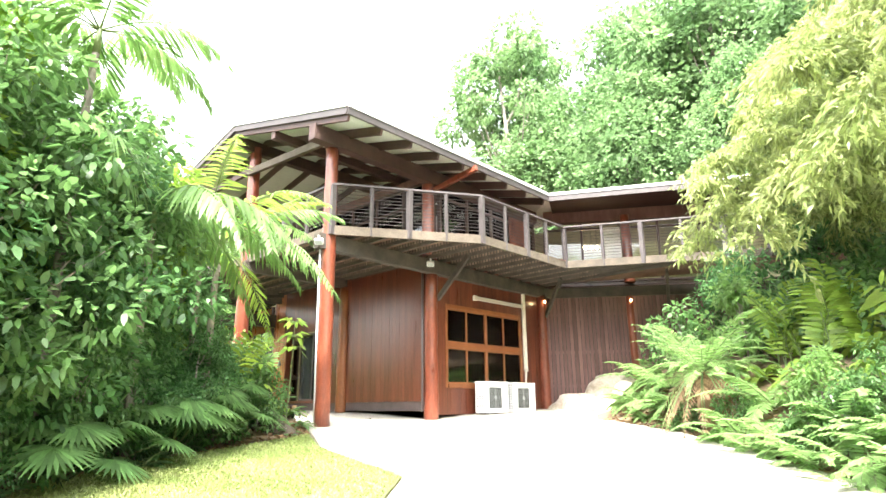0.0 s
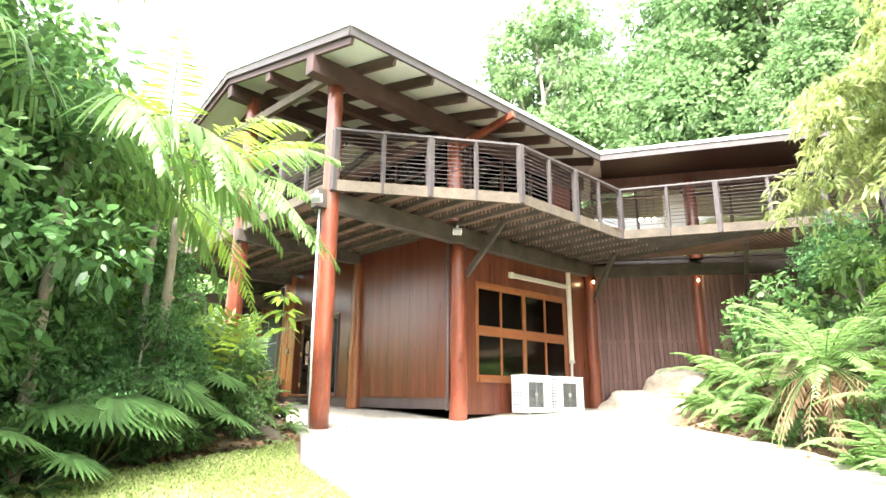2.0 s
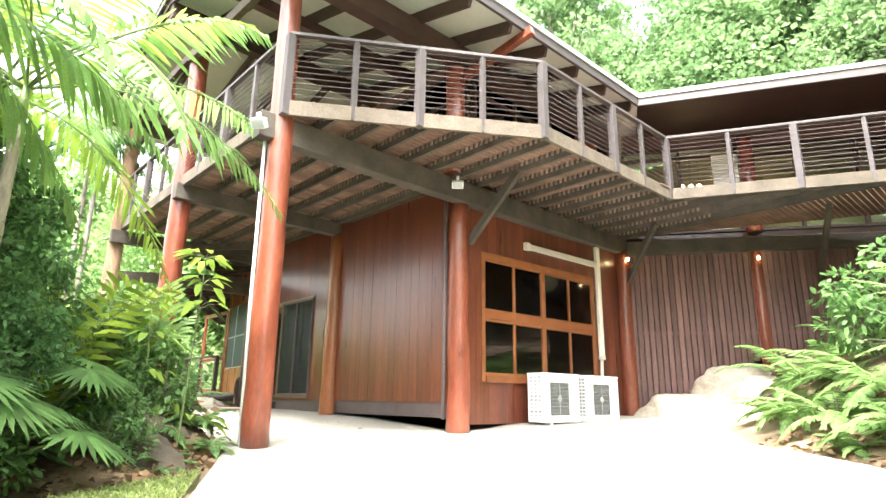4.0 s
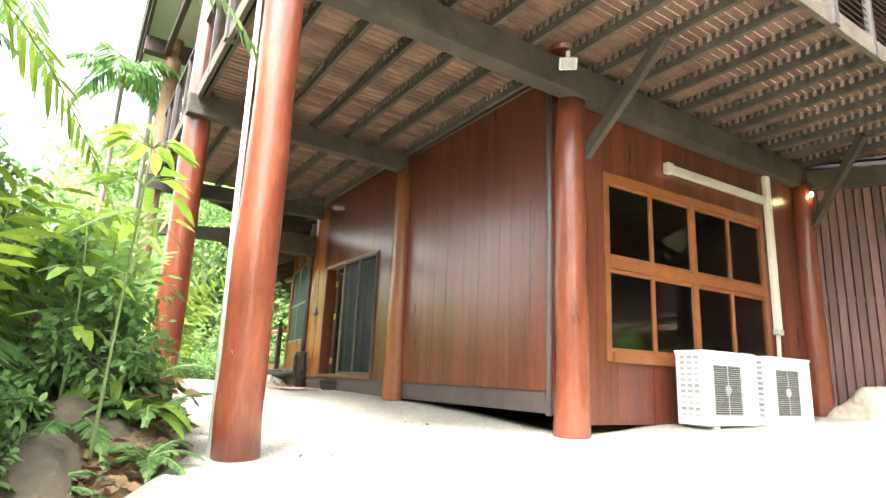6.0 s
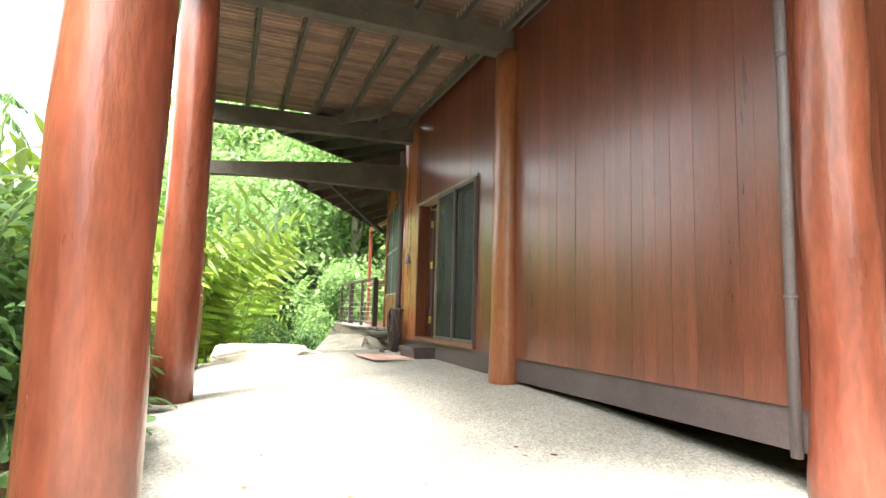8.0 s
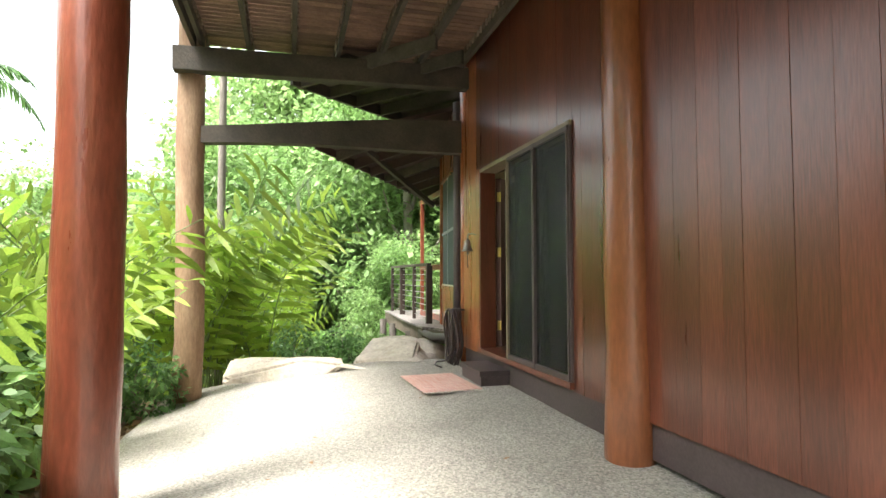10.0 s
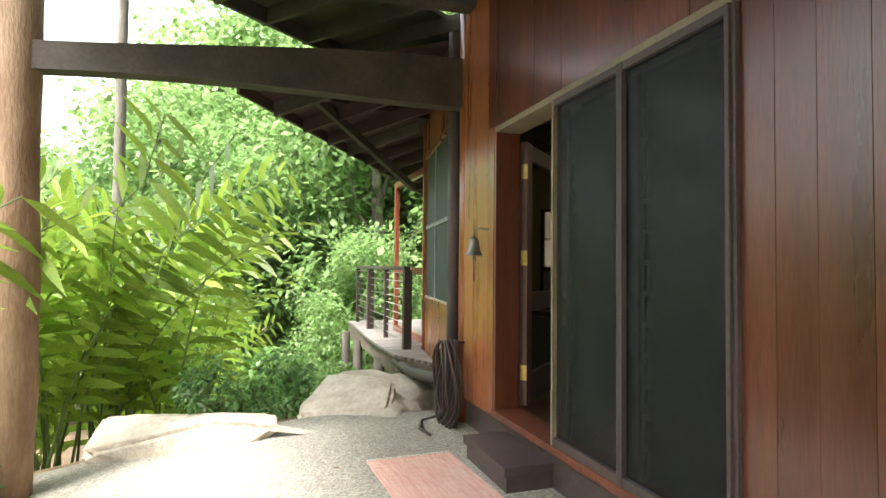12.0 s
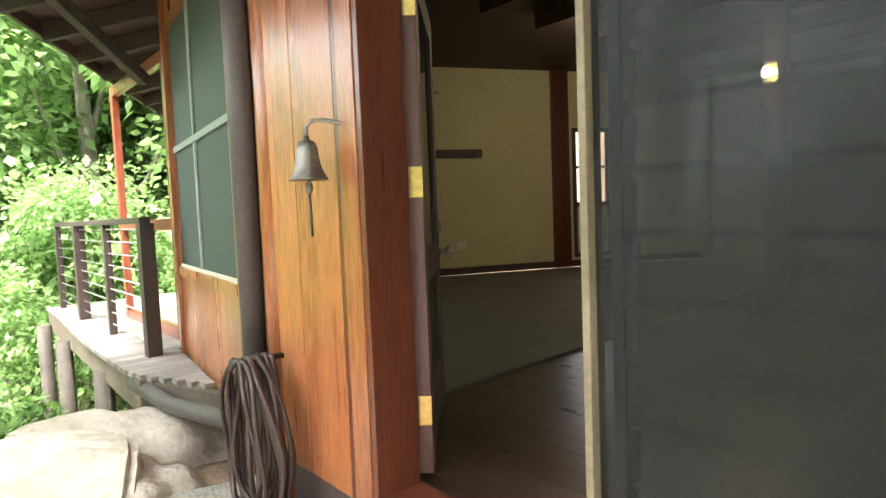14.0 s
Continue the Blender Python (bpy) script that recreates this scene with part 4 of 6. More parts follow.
for k in range(15):
    w, h = rng.uniform(0.10, 0.24), rng.uniform(0.28, 0.37)
    cx, cy = rng.uniform(-0.04, 0.04), -0.010 * k
    pts = []
    for i in range(25):
        a = 2 * math.pi * i / 24
        pts.append((cx + w * math.sin(a) * (1 - 0.25 * math.cos(a)), cy + 0.015 * math.sin(3 * a + k), 0.68 - h + h * math.cos(a) - (0.12 * rng.random() if i == 12 else 0)))
    part("coil", tube_bm(pts, 0.0105, 7), HOSE, hose)
part("tail", tube_bm([(-0.1, -0.08, 0.06), (-0.2, -0.12, 0.01), (-0.12, -0.25, 0.012), (0.1, -0.33, 0.01), (0.3, -0.3, 0.01)], 0.0105, 7), HOSE, hose)
part("peg", tube_bm([(0, 0.08, 0.66), (0, -0.06, 0.67)], 0.012, 8), BLACK, hose)

# ---- interior ----
VW = pose(-8.97, 0.22, 0, 0, 0, -8.2)  # verandah wall: x runs along it towards the door
ROOM = [(-0.15, 0.16), (-7.3, 0.16), (-8.95, 0.42), (-11.95, 3.6), (-9.1, 9.4), (-0.15, 9.4)]
ROOM_W = [(-7.06, 0.36), (-9.0, 0.62), (-11.85, 3.6), (-9.1, 9.3), (-7.06, 9.3)]
floor = thing("floor", "dark polished timber floorboards inside the door", "floor", kind="structure")
for i in range(40):
    y = 0.14 + i * 0.13
    part("floorboard", box_bm(-7.05, -0.15, y + 0.001, y + 0.129, 0.33, 0.372, 0.002), IN_FLOOR, floor)
solid("floor_base", prism_bm(ROOM, 0.2, 0.33), IN_FLOOR, "dark sub-floor of the lower room", "floor", kind="structure")
solid("carpet", prism_bm(ROOM_W, 0.332, 0.39), CARPET, "grey-green fitted carpet in the lower room", "carpet", kind="structure")
solid("ceiling_room", prism_bm(ROOM, 3.60, 3.635), IN_CEIL, "dark timber ceiling of the lower room", "ceiling", kind="structure")
for i in range(10):
    y = 0.6 + i * 0.9
    solid("ceiling_joist", box_bm(-8.9 if y < 8 else -8.5, -0.2, y, y + 0.07, 3.42, 3.60, 0.004), IN_CEIL, "dark exposed ceiling joist", "joist", "ceiling joists")
FW = along((-11.9, 3.7, 0), (-9.2, 9.2, 0))
FL = math.hypot(2.7, 5.5)
fw = thing("wall_room_far", "cream painted inner wall with a small window", "wall", kind="structure")
WH = (3.58, 4.28, 0.55, 2.68)
part("plaster", holed_wall(-0.2, FL + 0.6, 0.39, 3.6, [WH], 0, 0.12, FW), CREAM_WALL, fw)
part("skirting", box_bm(0, FL, -0.02, 0.0, 0.39, 0.5, 0.003, FW), PLINTH, fw)
part("timber_cheek", box_bm(3.2, 3.5, -0.06, 0.0, 0.39, 3.6, 0.006, FW), WOOD_RED, fw, "dark red timber upright")
w2 = thing("window_2", "small dark framed window in the far room wall", "window", kind="structure")
for a, b, c, d in ((WH[0], WH[0] + 0.06, WH[2], WH[3]), (WH[1] - 0.06, WH[1], WH[2], WH[3]), (WH[0], WH[1], WH[2], WH[2] + 0.06), (WH[0], WH[1], WH[3] - 0.06, WH[3]), (3.9, 3.96, 1.45, WH[3]), (WH[0], WH[1], 1.38, 1.46), (WH[0], WH[1], 2.02, 2.06)):
    part("window_bar", box_bm(a, b, -0.03, 0.05, c, d, 0.003, FW), PLINTH, w2)
part("lower_panel", box_bm(WH[0] + 0.06, WH[1] - 0.06, 0.0, 0.02, WH[2] + 0.06, 1.38, 0.003, FW), WHITE, w2, "white lower panel")
shelf = thing("coat_rack", "dark timber coat rack fixed to the cream wall", "rack", at=FW @ Matrix.Translation((1.0, -0.01, 2.22)))
part("rail", box_bm(0, 0.98, -0.05, 0, 0, 0.12, 0.005), PLINTH, shelf)
for i in range(4):
    part("hook", tube_bm([(0.12 + i * 0.24, -0.04, 0.03), (0.12 + i * 0.24, -0.1, 0.02), (0.12 + i * 0.24, -0.1, 0.06)], 0.008, 6), BLACK, shelf)
sock = thing("power_socket", "white double power socket on the cream wall", "socket", at=FW @ Matrix.Translation((1.6, -0.002, 0.85)))
part("plate", box_bm(-0.08, 0.08, -0.012, 0, -0.06, 0.06, 0.003), WHITE, sock)
part("rocker", box_bm(-0.05, -0.02, -0.016, -0.011, 0.0, 0.03, 0.002), WHITE, sock)
part("rocker", box_bm(0.02, 0.05, -0.016, -0.011, 0.0, 0.03, 0.002), WHITE, sock)
ctr = bmesh.new()
add_box(ctr, -9.2, -0.1, 9.4, 9.55, 0.3, 3.6)
add_box(ctr, -0.16, -0.12, 4.9, 9.5, 0.3, 3.6)
add_box(ctr, 0, math.hypot(2.7, 3.28), -0.1, 0.0, 0.3, 3.6, 0, along((-9.2, 0.42, 0), (-11.9, 3.7, 0)))
solid("wall_room_back", ctr, CREAM_WALL, "cream painted walls closing the lower room", "wall", kind="structure")
solid("wall_room_west", box_bm(0.0, 1.75, 0.12, 0.18, 0.33, 3.6, 0, VW), CREAM_WALL, "cream painted inner wall beside the verandah", "wall", kind="structure")
log_post("log_post", (-6.87, 5.68, 0.37), (-6.87, 5.68, 3.5), 0.13, ROOF_DARK, "dark round log post inside the lower room", 31)
sc = thing("wall_lamp", "small lit wall lamp with a warm bulb", "lamp", at=(-6.9, 5.48, 2.7))
part("bulb", lathe_bm([(0.02, -0.05), (0.045, -0.01), (0.04, 0.03), (0.015, 0.06)], 12), BULB, sc)
part("back_plate", box_bm(-0.03, 0.1, 0.03, 0.07, -0.1, 0.1, 0.004), BRASS, sc)
lamp_d = bpy.data.lights.new("wall_lamp_light", "POINT")
lamp_d.energy, lamp_d.color, lamp_d.shadow_soft_size = 2.5, (1.0, 0.72, 0.42), 0.06
lamp_o = new("wall_lamp_light", lamp_d)
lamp_o.location = (-6.92, 5.3, 2.72)

for i, (x, y) in enumerate(((-6.6, 3.4), (-8.6, 4.9), (-3.6, 4.0))):
    ob = thing("downlight", "small lit ceiling downlight in the lower room", "lamp", "room downlights", at=(x, y, 3.4))
    part("bulb", lathe_bm([(0.045, 0.0), (0.045, 0.01), (0.03, 0.015)], 16), BULB, ob)
    part("rim", lathe_bm([(0.07, 0.012), (0.07, 0.2), (0.05, 0.2)], 16), STEEL, ob)
    d_l = bpy.data.lights.new("downlight_light", "POINT")
    d_l.energy, d_l.color, d_l.shadow_soft_size = 0.9, (1.0, 0.85, 0.62), 0.08
    new("downlight_light", d_l).location = (x, y, 3.3)

def taper_bm(p, q, w, h0, h1):
    """A sawn beam along y that deepens towards its far end."""
    bm = bmesh.new()
    rows = []
    for i in range(9):
        t = i / 8
        c = Vector(p).lerp(Vector(q), t)
        h = h0 + (h1 - h0) * t * t * (3 - 2 * t)
        c.z += 0.03 * math.sin(t * 3.1)
        rows.append([bm.verts.new(c + Vector((sx * w / 2, 0, sz * h / 2))) for sx, sz in ((-1, -1), (1, -1), (1, 1), (-1, 1))])
    for a, b in zip(rows, rows[1:]):
        for k in range(4):
            bm.faces.new((a[k], a[(k + 1) % 4], b[(k + 1) % 4], b[k]))
    bm.faces.new(rows[0])
    bm.faces.new(rows[-1][::-1])
    return bm


# ---- verandah past the door ----
sec = thing("wall_verandah", "honey timber wall with a screened window beside the verandah", "wall", kind="structure")
boards(sec, 0.07, 1.7, 0.2, 1.02, 0.16, GOLD_WOOD, (), 8, VW)
boards(sec, 0.07, 1.7, 2.72, 3.5, 0.16, GOLD_WOOD, (), 9, VW)
for a, b in ((0.0, 0.07), (1.66, 1.7)):
    part("frame_jamb", box_bm(a, b, -0.05, 0.05, 0.2, 3.5, 0.005, VW), GOLD_WOOD, sec)
part("frame_rail", box_bm(0.07, 1.66, -0.035, 0.03, 1.02, 1.08, 0.004, VW), GOLD_WOOD, sec)
part("frame_rail", box_bm(0.07, 1.66, -0.035, 0.03, 2.68, 2.74, 0.004, VW), GOLD_WOOD, sec)
scrn = thing("insect_screen", "dark green insect screen with pale cross bars", "screen", at=VW)
part("mesh", box_bm(0.07, 1.66, -0.005, 0.005, 1.08, 2.68), MESH, scrn)
part("cross_bar", box_bm(0.07, 1.66, -0.022, -0.006, 1.86, 1.9, 0.003), GREY_GRILLE, scrn)
part("cross_bar", box_bm(0.72, 0.745, -0.02, -0.006, 1.08, 2.68, 0.002), GREY_GRILLE, scrn)
part("edge_bar", box_bm(1.635, 1.66, -0.02, -0.006, 1.08, 2.68, 0.002), GREY_GRILLE, scrn)
part("edge_bar", box_bm(0.07, 1.66, -0.02, -0.006, 1.08, 1.1, 0.002), CREAM_PIPE, scrn)
dp2 = thing("downpipe", "dark grey downpipe at the end of the timber wall", "pipe", at=(-7.235, -0.045, 0))
part("pipe", tube_bm([(0, 0, 0.6), (0, 0, 3.5)], 0.054, 14), GREY_PIPE, dp2)
part("elbow", tube_bm([(0, 0, 0.62), (0, 0, 0.5), (-0.1, -0.02, 0.42), (-0.9, -0.12, 0.36), (-1.5, -0.15, 0.38)], 0.05, 12), GREY_PIPE, dp2)
solid("wall_end_log", tube_bm([(-7.08, 0.03, 0.1), (-7.075, 0.03, 1.8), (-7.08, 0.03, 3.62)], [0.08, 0.075, 0.08], 18, 0.05), GOLD_WOOD, "honey varnished rounded corner timber of the wall", "trim", kind="structure")
vd = thing("verandah_deck", "grey weathered verandah deck edge beyond the boulders", "deck", at=(0, 0, 0))
for i in range(50):
    x = -12.6 + i * 0.1
    far = 1.9 if x < -9.1 else 0.22 - (x + 8.97) * 0.144 - 0.05
    near = -0.14 - 0.11 * smooth01(-12.6, -9.5, x) + 0.3 * smooth01(-8.8, -7.8, x)
    if far - near < 0.04:
        continue
    part("deck_board", box_bm(x, x + 0.094, near, far, 0.44, 0.47, 0.002), DECK_GREY, vd)
part("bearer", bar_bm((-12.6, -0.10, 0.33), (-8.5, -0.20, 0.33), 0.05, 0.22, 0.004), FASCIA, vd)
part("bearer", bar_bm((-8.5, -0.17, 0.35), (-7.75, 0.06, 0.35), 0.05, 0.18, 0.004), FASCIA, vd)
for x in (-12.4, -11.2, -9.6):
    part("stump", tube_bm([(x, -0.2, -1.8), (x, -0.2, 0.3)], 0.07, 10), DARK_BEAM, vd)
railing([(-9.0, 0.0), (-12.4, 0.0)], 0.47, 0.075, RAIL_DARK, 9, "dark brown verandah railing with steel cables", 1.13, height=0.94)
scf = thing("screen_door_frame", "red-brown timber screen door frame on the verandah", "door frame", at=(-10.95, 0.32, 0.47))
for x in (0, 1.55):
    part("stile", box_bm(x, x + 0.08, -0.03, 0.03, 0, 2.22, 0.005), POST_RED, scf)
for z in (0.0, 0.86, 2.13):
    part("rail", box_bm(0.08, 1.55, -0.028, 0.028, z, z + 0.09, 0.005), POST_RED, scf)
EA = [(-6.2, -2.55, 2.93), (-12.6, 1.35, 2.78)]
vr = thing("verandah_roof", "low dark verandah roof with exposed rafters", "roof", at=(0, 0, 0))
d = (Vector(EA[1]) - Vector(EA[0])).normalized()
nrm = Vector((-d.y, d.x, 0))
nrm = nrm if nrm.y > 0 else -nrm
rise = nrm * 2.7 + Vector((0, 0, 0.72))
a0 = Vector((-7.35, -1.85, 2.905))
bm = bmesh.new()
q = [a0, Vector(EA[1]), Vector(EA[1]) + rise, Vector((-9.0, 0.2, 3.62)), Vector((-7.42, 0.1, 3.5))]
lo = [bm.verts.new(p) for p in q]
hi = [bm.verts.new(p + Vector((0, 0, 0.05))) for p in q]
bm.faces.new(lo[::-1]), bm.faces.new(hi)
for i in range(5):
    bm.faces.new((lo[i], lo[(i + 1) % 5], hi[(i + 1) % 5], hi[i]))
part("lining", bm, ROOF_DARK, vr)
for i in range(12):
    p = a0.lerp(Vector(EA[1]), i / 11.0) - Vector((0, 0, 0.07))
    k = min(1.0, (0.08 - p.y) / rise.y if p.x > -9.4 else 1.0, (-7.42 - p.x) / rise.x)
    if k < 0.08:
        continue
    part("rafter", bar_bm(p, p + rise * k, 0.05, 0.13, 0.004), JOIST if i % 3 == 1 else ROOF_DARK, vr)
part("eave_board", bar_bm(a0 - Vector((0, 0, 0.02)), Vector(EA[1]) - Vector((0, 0, 0.02)), 0.03, 0.15, 0.004), ROOF_DARK, vr)
solid("verandah_strut", bar_bm((-7.9, -1.2, 3.0), (-8.95, 0.05, 2.35), 0.06, 0.08, 0.004), JOIST, "slanting timber strut under the verandah roof", "brace")
solid("tie_beam", taper_bm((-6.96, -3.12, 2.81), (-7.12, 0.0, 3.0), 0.15, 0.19, 0.42), DARK_BEAM, "heavy dark curved tie beam between log post and wall", "beam")
ub = thing("upper_walkway", "dark upper walkway edge with exposed joist ends", "walkway", at=(0, 0, 0))
e0, e1 = Vector((-7.6, -2.15, 3.78)), Vector((-11.5, 2.6, 3.72))
part("edge_board", bar_bm(e0, e1, 0.05, 0.2, 0.004), DARK_BEAM, ub)
dn = (e1 - e0).normalized()
dn = Vector((-dn.y, dn.x, 0))
dn = dn if dn.x > 0 else -dn
for i in range(12):
    p = e0.lerp(e1, (i + 0.3) / 12) - Vector((0, 0, 0.02))
    part("joist", bar_bm(p - dn * 0.05, p + dn * 2.2, 0.045, 0.16, 0.003), JOIST, ub)
q = [e0, e1, e1 + dn * 2.2, e0 + dn * 1.0]
part("planking", prism_bm([(p.x, p.y) for p in q], 3.82, 3.86), DARK_BEAM, ub)


# ---- boulders ----
def slab_rock(c, size, material, label, seed, rot=0.0):
    """An angular split rock with flat faces and worn edges."""
    rng = random.Random(seed)
    bm = bmesh.new()
    for i in range(15):
        d = Vector((rng.uniform(-1, 1), rng.uniform(-1, 1), rng.uniform(-1, 1))).normalized()
        bm.verts.new((d.x * size[0] * 1.1, d.y * size[1] * 1.1, max(-1.2, min(0.8, d.z * 1.2)) * size[2]))
    r = bmesh.ops.convex_hull(bm, input=bm.verts[:])
    bmesh.ops.delete(bm, geom=[g for g in r["geom_interior"] if isinstance(g, bmesh.types.BMVert)], context="VERTS")
    bmesh.ops.dissolve_limit(bm, angle_limit=radians(14), verts=bm.verts[:], edges=bm.edges[:])
    bmesh.ops.bevel(bm, geom=bm.edges[:], offset=0.035, segments=2, affect="EDGES")
    bmesh.ops.triangulate(bm, faces=bm.faces[:])
    bmesh.ops.subdivide_edges(bm, edges=[e for e in bm.edges if e.calc_length() > 0.12], cuts=2, use_grid_fill=True)
    for v in bm.verts:
        v.co += v.co.normalized() * 0.02 * noise.noise(v.co * 5 + Vector((seed, 0, 0)))
    ob = solid("boulder", bm, material, label, "boulder", "garden boulders")
    ob.matrix_world = pose(*c, 0, 0, rot)
    return ob


def boulder(c, size, material, label, seed, rot=0.0, flat=0.0):
    bm = bmesh.new()
    bmesh.ops.create_icosphere(bm, subdivisions=4, radius=1.0)
    off = Vector((seed * 3.7, seed * 1.3, 0))
    for v in bm.verts:
        d = v.co.normalized()
        f = 1 + 0.28 * noise.noise(d * 1.1 + off) + 0.10 * noise.noise(d * 2.7 + off) + 0.035 * noise.noise(d * 7 + off)
        cell = noise.cell(d * 1.6 + off) * 0.05
        v.co = d * (f + cell)
        v.co.z = min(v.co.z, 1 - flat + 0.06 * noise.noise(v.co * 3))
    for f in bm.faces:
        f.smooth = True
    bmesh.ops.transform(bm, matrix=pose(0, 0, 0, 0, 0, rot) @ Matrix.Diagonal((*size, 1)), verts=bm.verts[:])
    ob = solid("boulder", bm, material, label, "boulder", "garden boulders")
    ob.location = c
    return ob


boulder((1.1, 5.25, 0.05), (0.95, 0.5, 0.5), ROCK, "pale granite boulder at the foot of the slatted screen", 1, 30)
boulder((2.1, 4.75, 0.0), (0.8, 0.5, 0.42), ROCK, "pale granite boulder beside the ferns", 2, 10)
boulder((2.7, 5.8, 0.3), (0.9, 0.6, 0.6), ROCK, "large granite boulder under the balcony wing", 3, 50)
slab_rock((-7.72, -2.05, -0.08), (0.5, 1.05, 0.36), ROCK, "flat angular granite slab at the terrace edge", 4, -6)
slab_rock((-8.0, -0.8, -0.02), (0.58, 0.5, 0.46), ROCK, "pale angular boulder below the verandah", 5, 20)
boulder((-8.4, -0.45, -0.1), (0.7, 0.4, 0.45), ROCK, "rounded pale boulder below the verandah", 6, 70)
boulder((-7.75, -0.5, 0.0), (0.35, 0.3, 0.25), ROCK, "small pale boulder below the verandah", 7, 0)
# the next four are added boulder shapes standing for the dark soil bank
boulder((-0.9, -3.95, -0.25), (1.0, 0.45, 0.5), BANK_SOIL, "dark brown lump standing for the soil bank at the garden edge", 8, 5)
boulder((0.0, -4.4, -0.45), (0.8, 0.45, 0.45), BANK_SOIL, "dark brown lump standing for the soil bank beside the lawn", 9, 25)
boulder((-2.3, -4.3, -0.3), (1.1, 0.6, 0.6), BANK_SOIL, "dark brown lump standing for the soil bank among the shrubs", 10, -10)
boulder((0.5, -5.6, -0.65), (0.6, 0.4, 0.35), BANK_SOIL, "dark brown lump standing for the soil bank beside the lawn", 12, 60)
boulder((1.9, 6.1, 0.45), (1.0, 0.6, 0.65), ROCK, "pale granite boulder under the slatted screen", 14, 35)

# ---- plants ----
RNG = np.random.default_rng(7)


def unit(v):
    return v / np.maximum(1e-9, np.linalg.norm(v, axis=-1, keepdims=True))


def leaf_mesh(name, base, axis, side, length, width, material, droop=0.15, long=False, fold=0.0):
    """Many separate leaves in one mesh: base points, leaf axes, sideways directions, lengths and widths."""
    n = len(base)
    axis, up = unit(axis), None
    side = unit(side - axis * np.sum(side * axis, 1, keepdims=True))
    up = np.cross(axis, side)
    L, W = length[:, None], width[:, None]
    dz = np.array([[0, 0, -1.0]])
    if long:
        rows = [base, base + axis * L * 0.3 - side * W + up * W * fold, base + axis * L * 0.3 + side * W + up * W * fold,
                base + axis * L * 0.7 - side * W * 0.8 + dz * L * droop * 0.5, base + axis * L * 0.7 + side * W * 0.8 + dz * L * droop * 0.5, base + axis * L + dz * L * droop]
        k, polys = 6, [(0, 2, 1), (1, 2, 4, 3), (3, 4, 5)]
    else:
        rows = [base, base + axis * L * 0.45 + side * W, base + axis * L + dz * L * droop, base + axis * L * 0.45 - side * W]
        k, polys = 4, [(0, 1, 2, 3)]
    co = np.stack(rows, 1).reshape(-1, 3)
    loops, starts, c = [], [], 0
    per = sum(len(p) for p in polys)
    pat = np.concatenate([np.array(p) for p in polys])
    idx = (np.arange(n)[:, None] * k + pat[None]).ravel()
    off = np.cumsum([0] + [len(p) for p in polys])[:-1]
    st = (np.arange(n)[:, None] * per + off[None]).ravel()
    tot = np.tile([len(p) for p in polys], n)
    me = bpy.data.meshes.new(name)
    me.vertices.add(len(co))
    me.vertices.foreach_set("co", co.ravel().astype(np.float32))
    me.loops.add(len(idx))
    me.loops.foreach_set("vertex_index", idx.astype(np.int32))
    me.polygons.add(len(st))
    me.polygons.foreach_set("loop_start", st.astype(np.int32))
    me.polygons.foreach_set("loop_total", tot.astype(np.int32))
    me.update(calc_edges=True)
    me.materials.append(material)
    return me


def leaf_part(name, parent, *args, **kw):
    ob = new(name, leaf_mesh(name, *args, **kw))
    ob.parent = parent
    return tagged(ob, kind="stuff")


def sphere_dirs(n):
    return unit(RNG.normal(size=(n, 3)))


def broad_tree(label, height, crown, n_leaf, leaf, material, trunk_r=0.15, clumps=40, low=0.25, long=False, group="garden trees", narrow=0.32, name="tree"):
    """A tapered trunk, forking limbs and a crown of leafy clumps with gaps."""
    ob = thing(name, label, "tree", group)
    lean = Vector((random.uniform(-0.08, 0.08), random.uniform(-0.08, 0.08), 0)) * height
    bm = tube_bm([(0, 0, -0.6), lean * 0.15 + Vector((0, 0, height * 0.2)), lean * 0.5 + Vector((0, 0, height * 0.5)), lean + Vector((0, 0, height * 0.88))], [trunk_r * 1.3, trunk_r, trunk_r * 0.7, trunk_r * 0.2], 9, 0.15)
    cz = height * (1 + low) / 2
    hz = height * (1 - low) / 2
    d = sphere_dirs(clumps)
    r = RNG.uniform(0.35, 1.0, clumps) ** 0.6
    prof = 1 - 0.35 * np.clip(d[:, 2:3], 0, 1)
    cc = d * r[:, None] * np.array([[crown, crown, hz]]) * np.concatenate([prof, prof, np.ones_like(prof)], 1) + np.array([[lean.x * 0.6, lean.y * 0.6, cz]])
    for i in range(0, min(clumps, 14)):
        c = Vector(cc[i])
        h0 = max(height * 0.12, min(height * 0.8, c.z - random.uniform(0.15, 0.3) * height))
        s = lean * (h0 / height) + Vector((0, 0, h0))
        m = s.lerp(c, 0.5) + Vector((0, 0, -0.05 * height))
        tube_bm([s, m, c], [trunk_r * 0.4, trunk_r * 0.25, trunk_r * 0.06], 6, bm=bm, cap=False)
    part("trunk", bm, BARK, ob)
    per = n_leaf // clumps
    cr = crown * RNG.uniform(0.22, 0.42, clumps)
    k = np.repeat(np.arange(clumps), per)
    o = sphere_dirs(len(k))
    rad = RNG.uniform(0.3, 1.0, len(k)) ** 0.5
    base = cc[k] + o * rad[:, None] * cr[k][:, None] * np.array([[1, 1, 0.75]])
    ax = unit(o + RNG.normal(size=o.shape) * 0.5 + np.array([[0, 0, -0.25]]))
    sd = RNG.normal(size=o.shape) * 0.4 + np.cross(ax, np.array([[0, 0, 1.0]]))
    L = leaf * RNG.uniform(0.6, 1.35, len(k))
    leaf_part("crown", ob, base, ax, sd, L, L * narrow * RNG.uniform(0.8, 1.2, len(k)), material, long=long)
    return ob


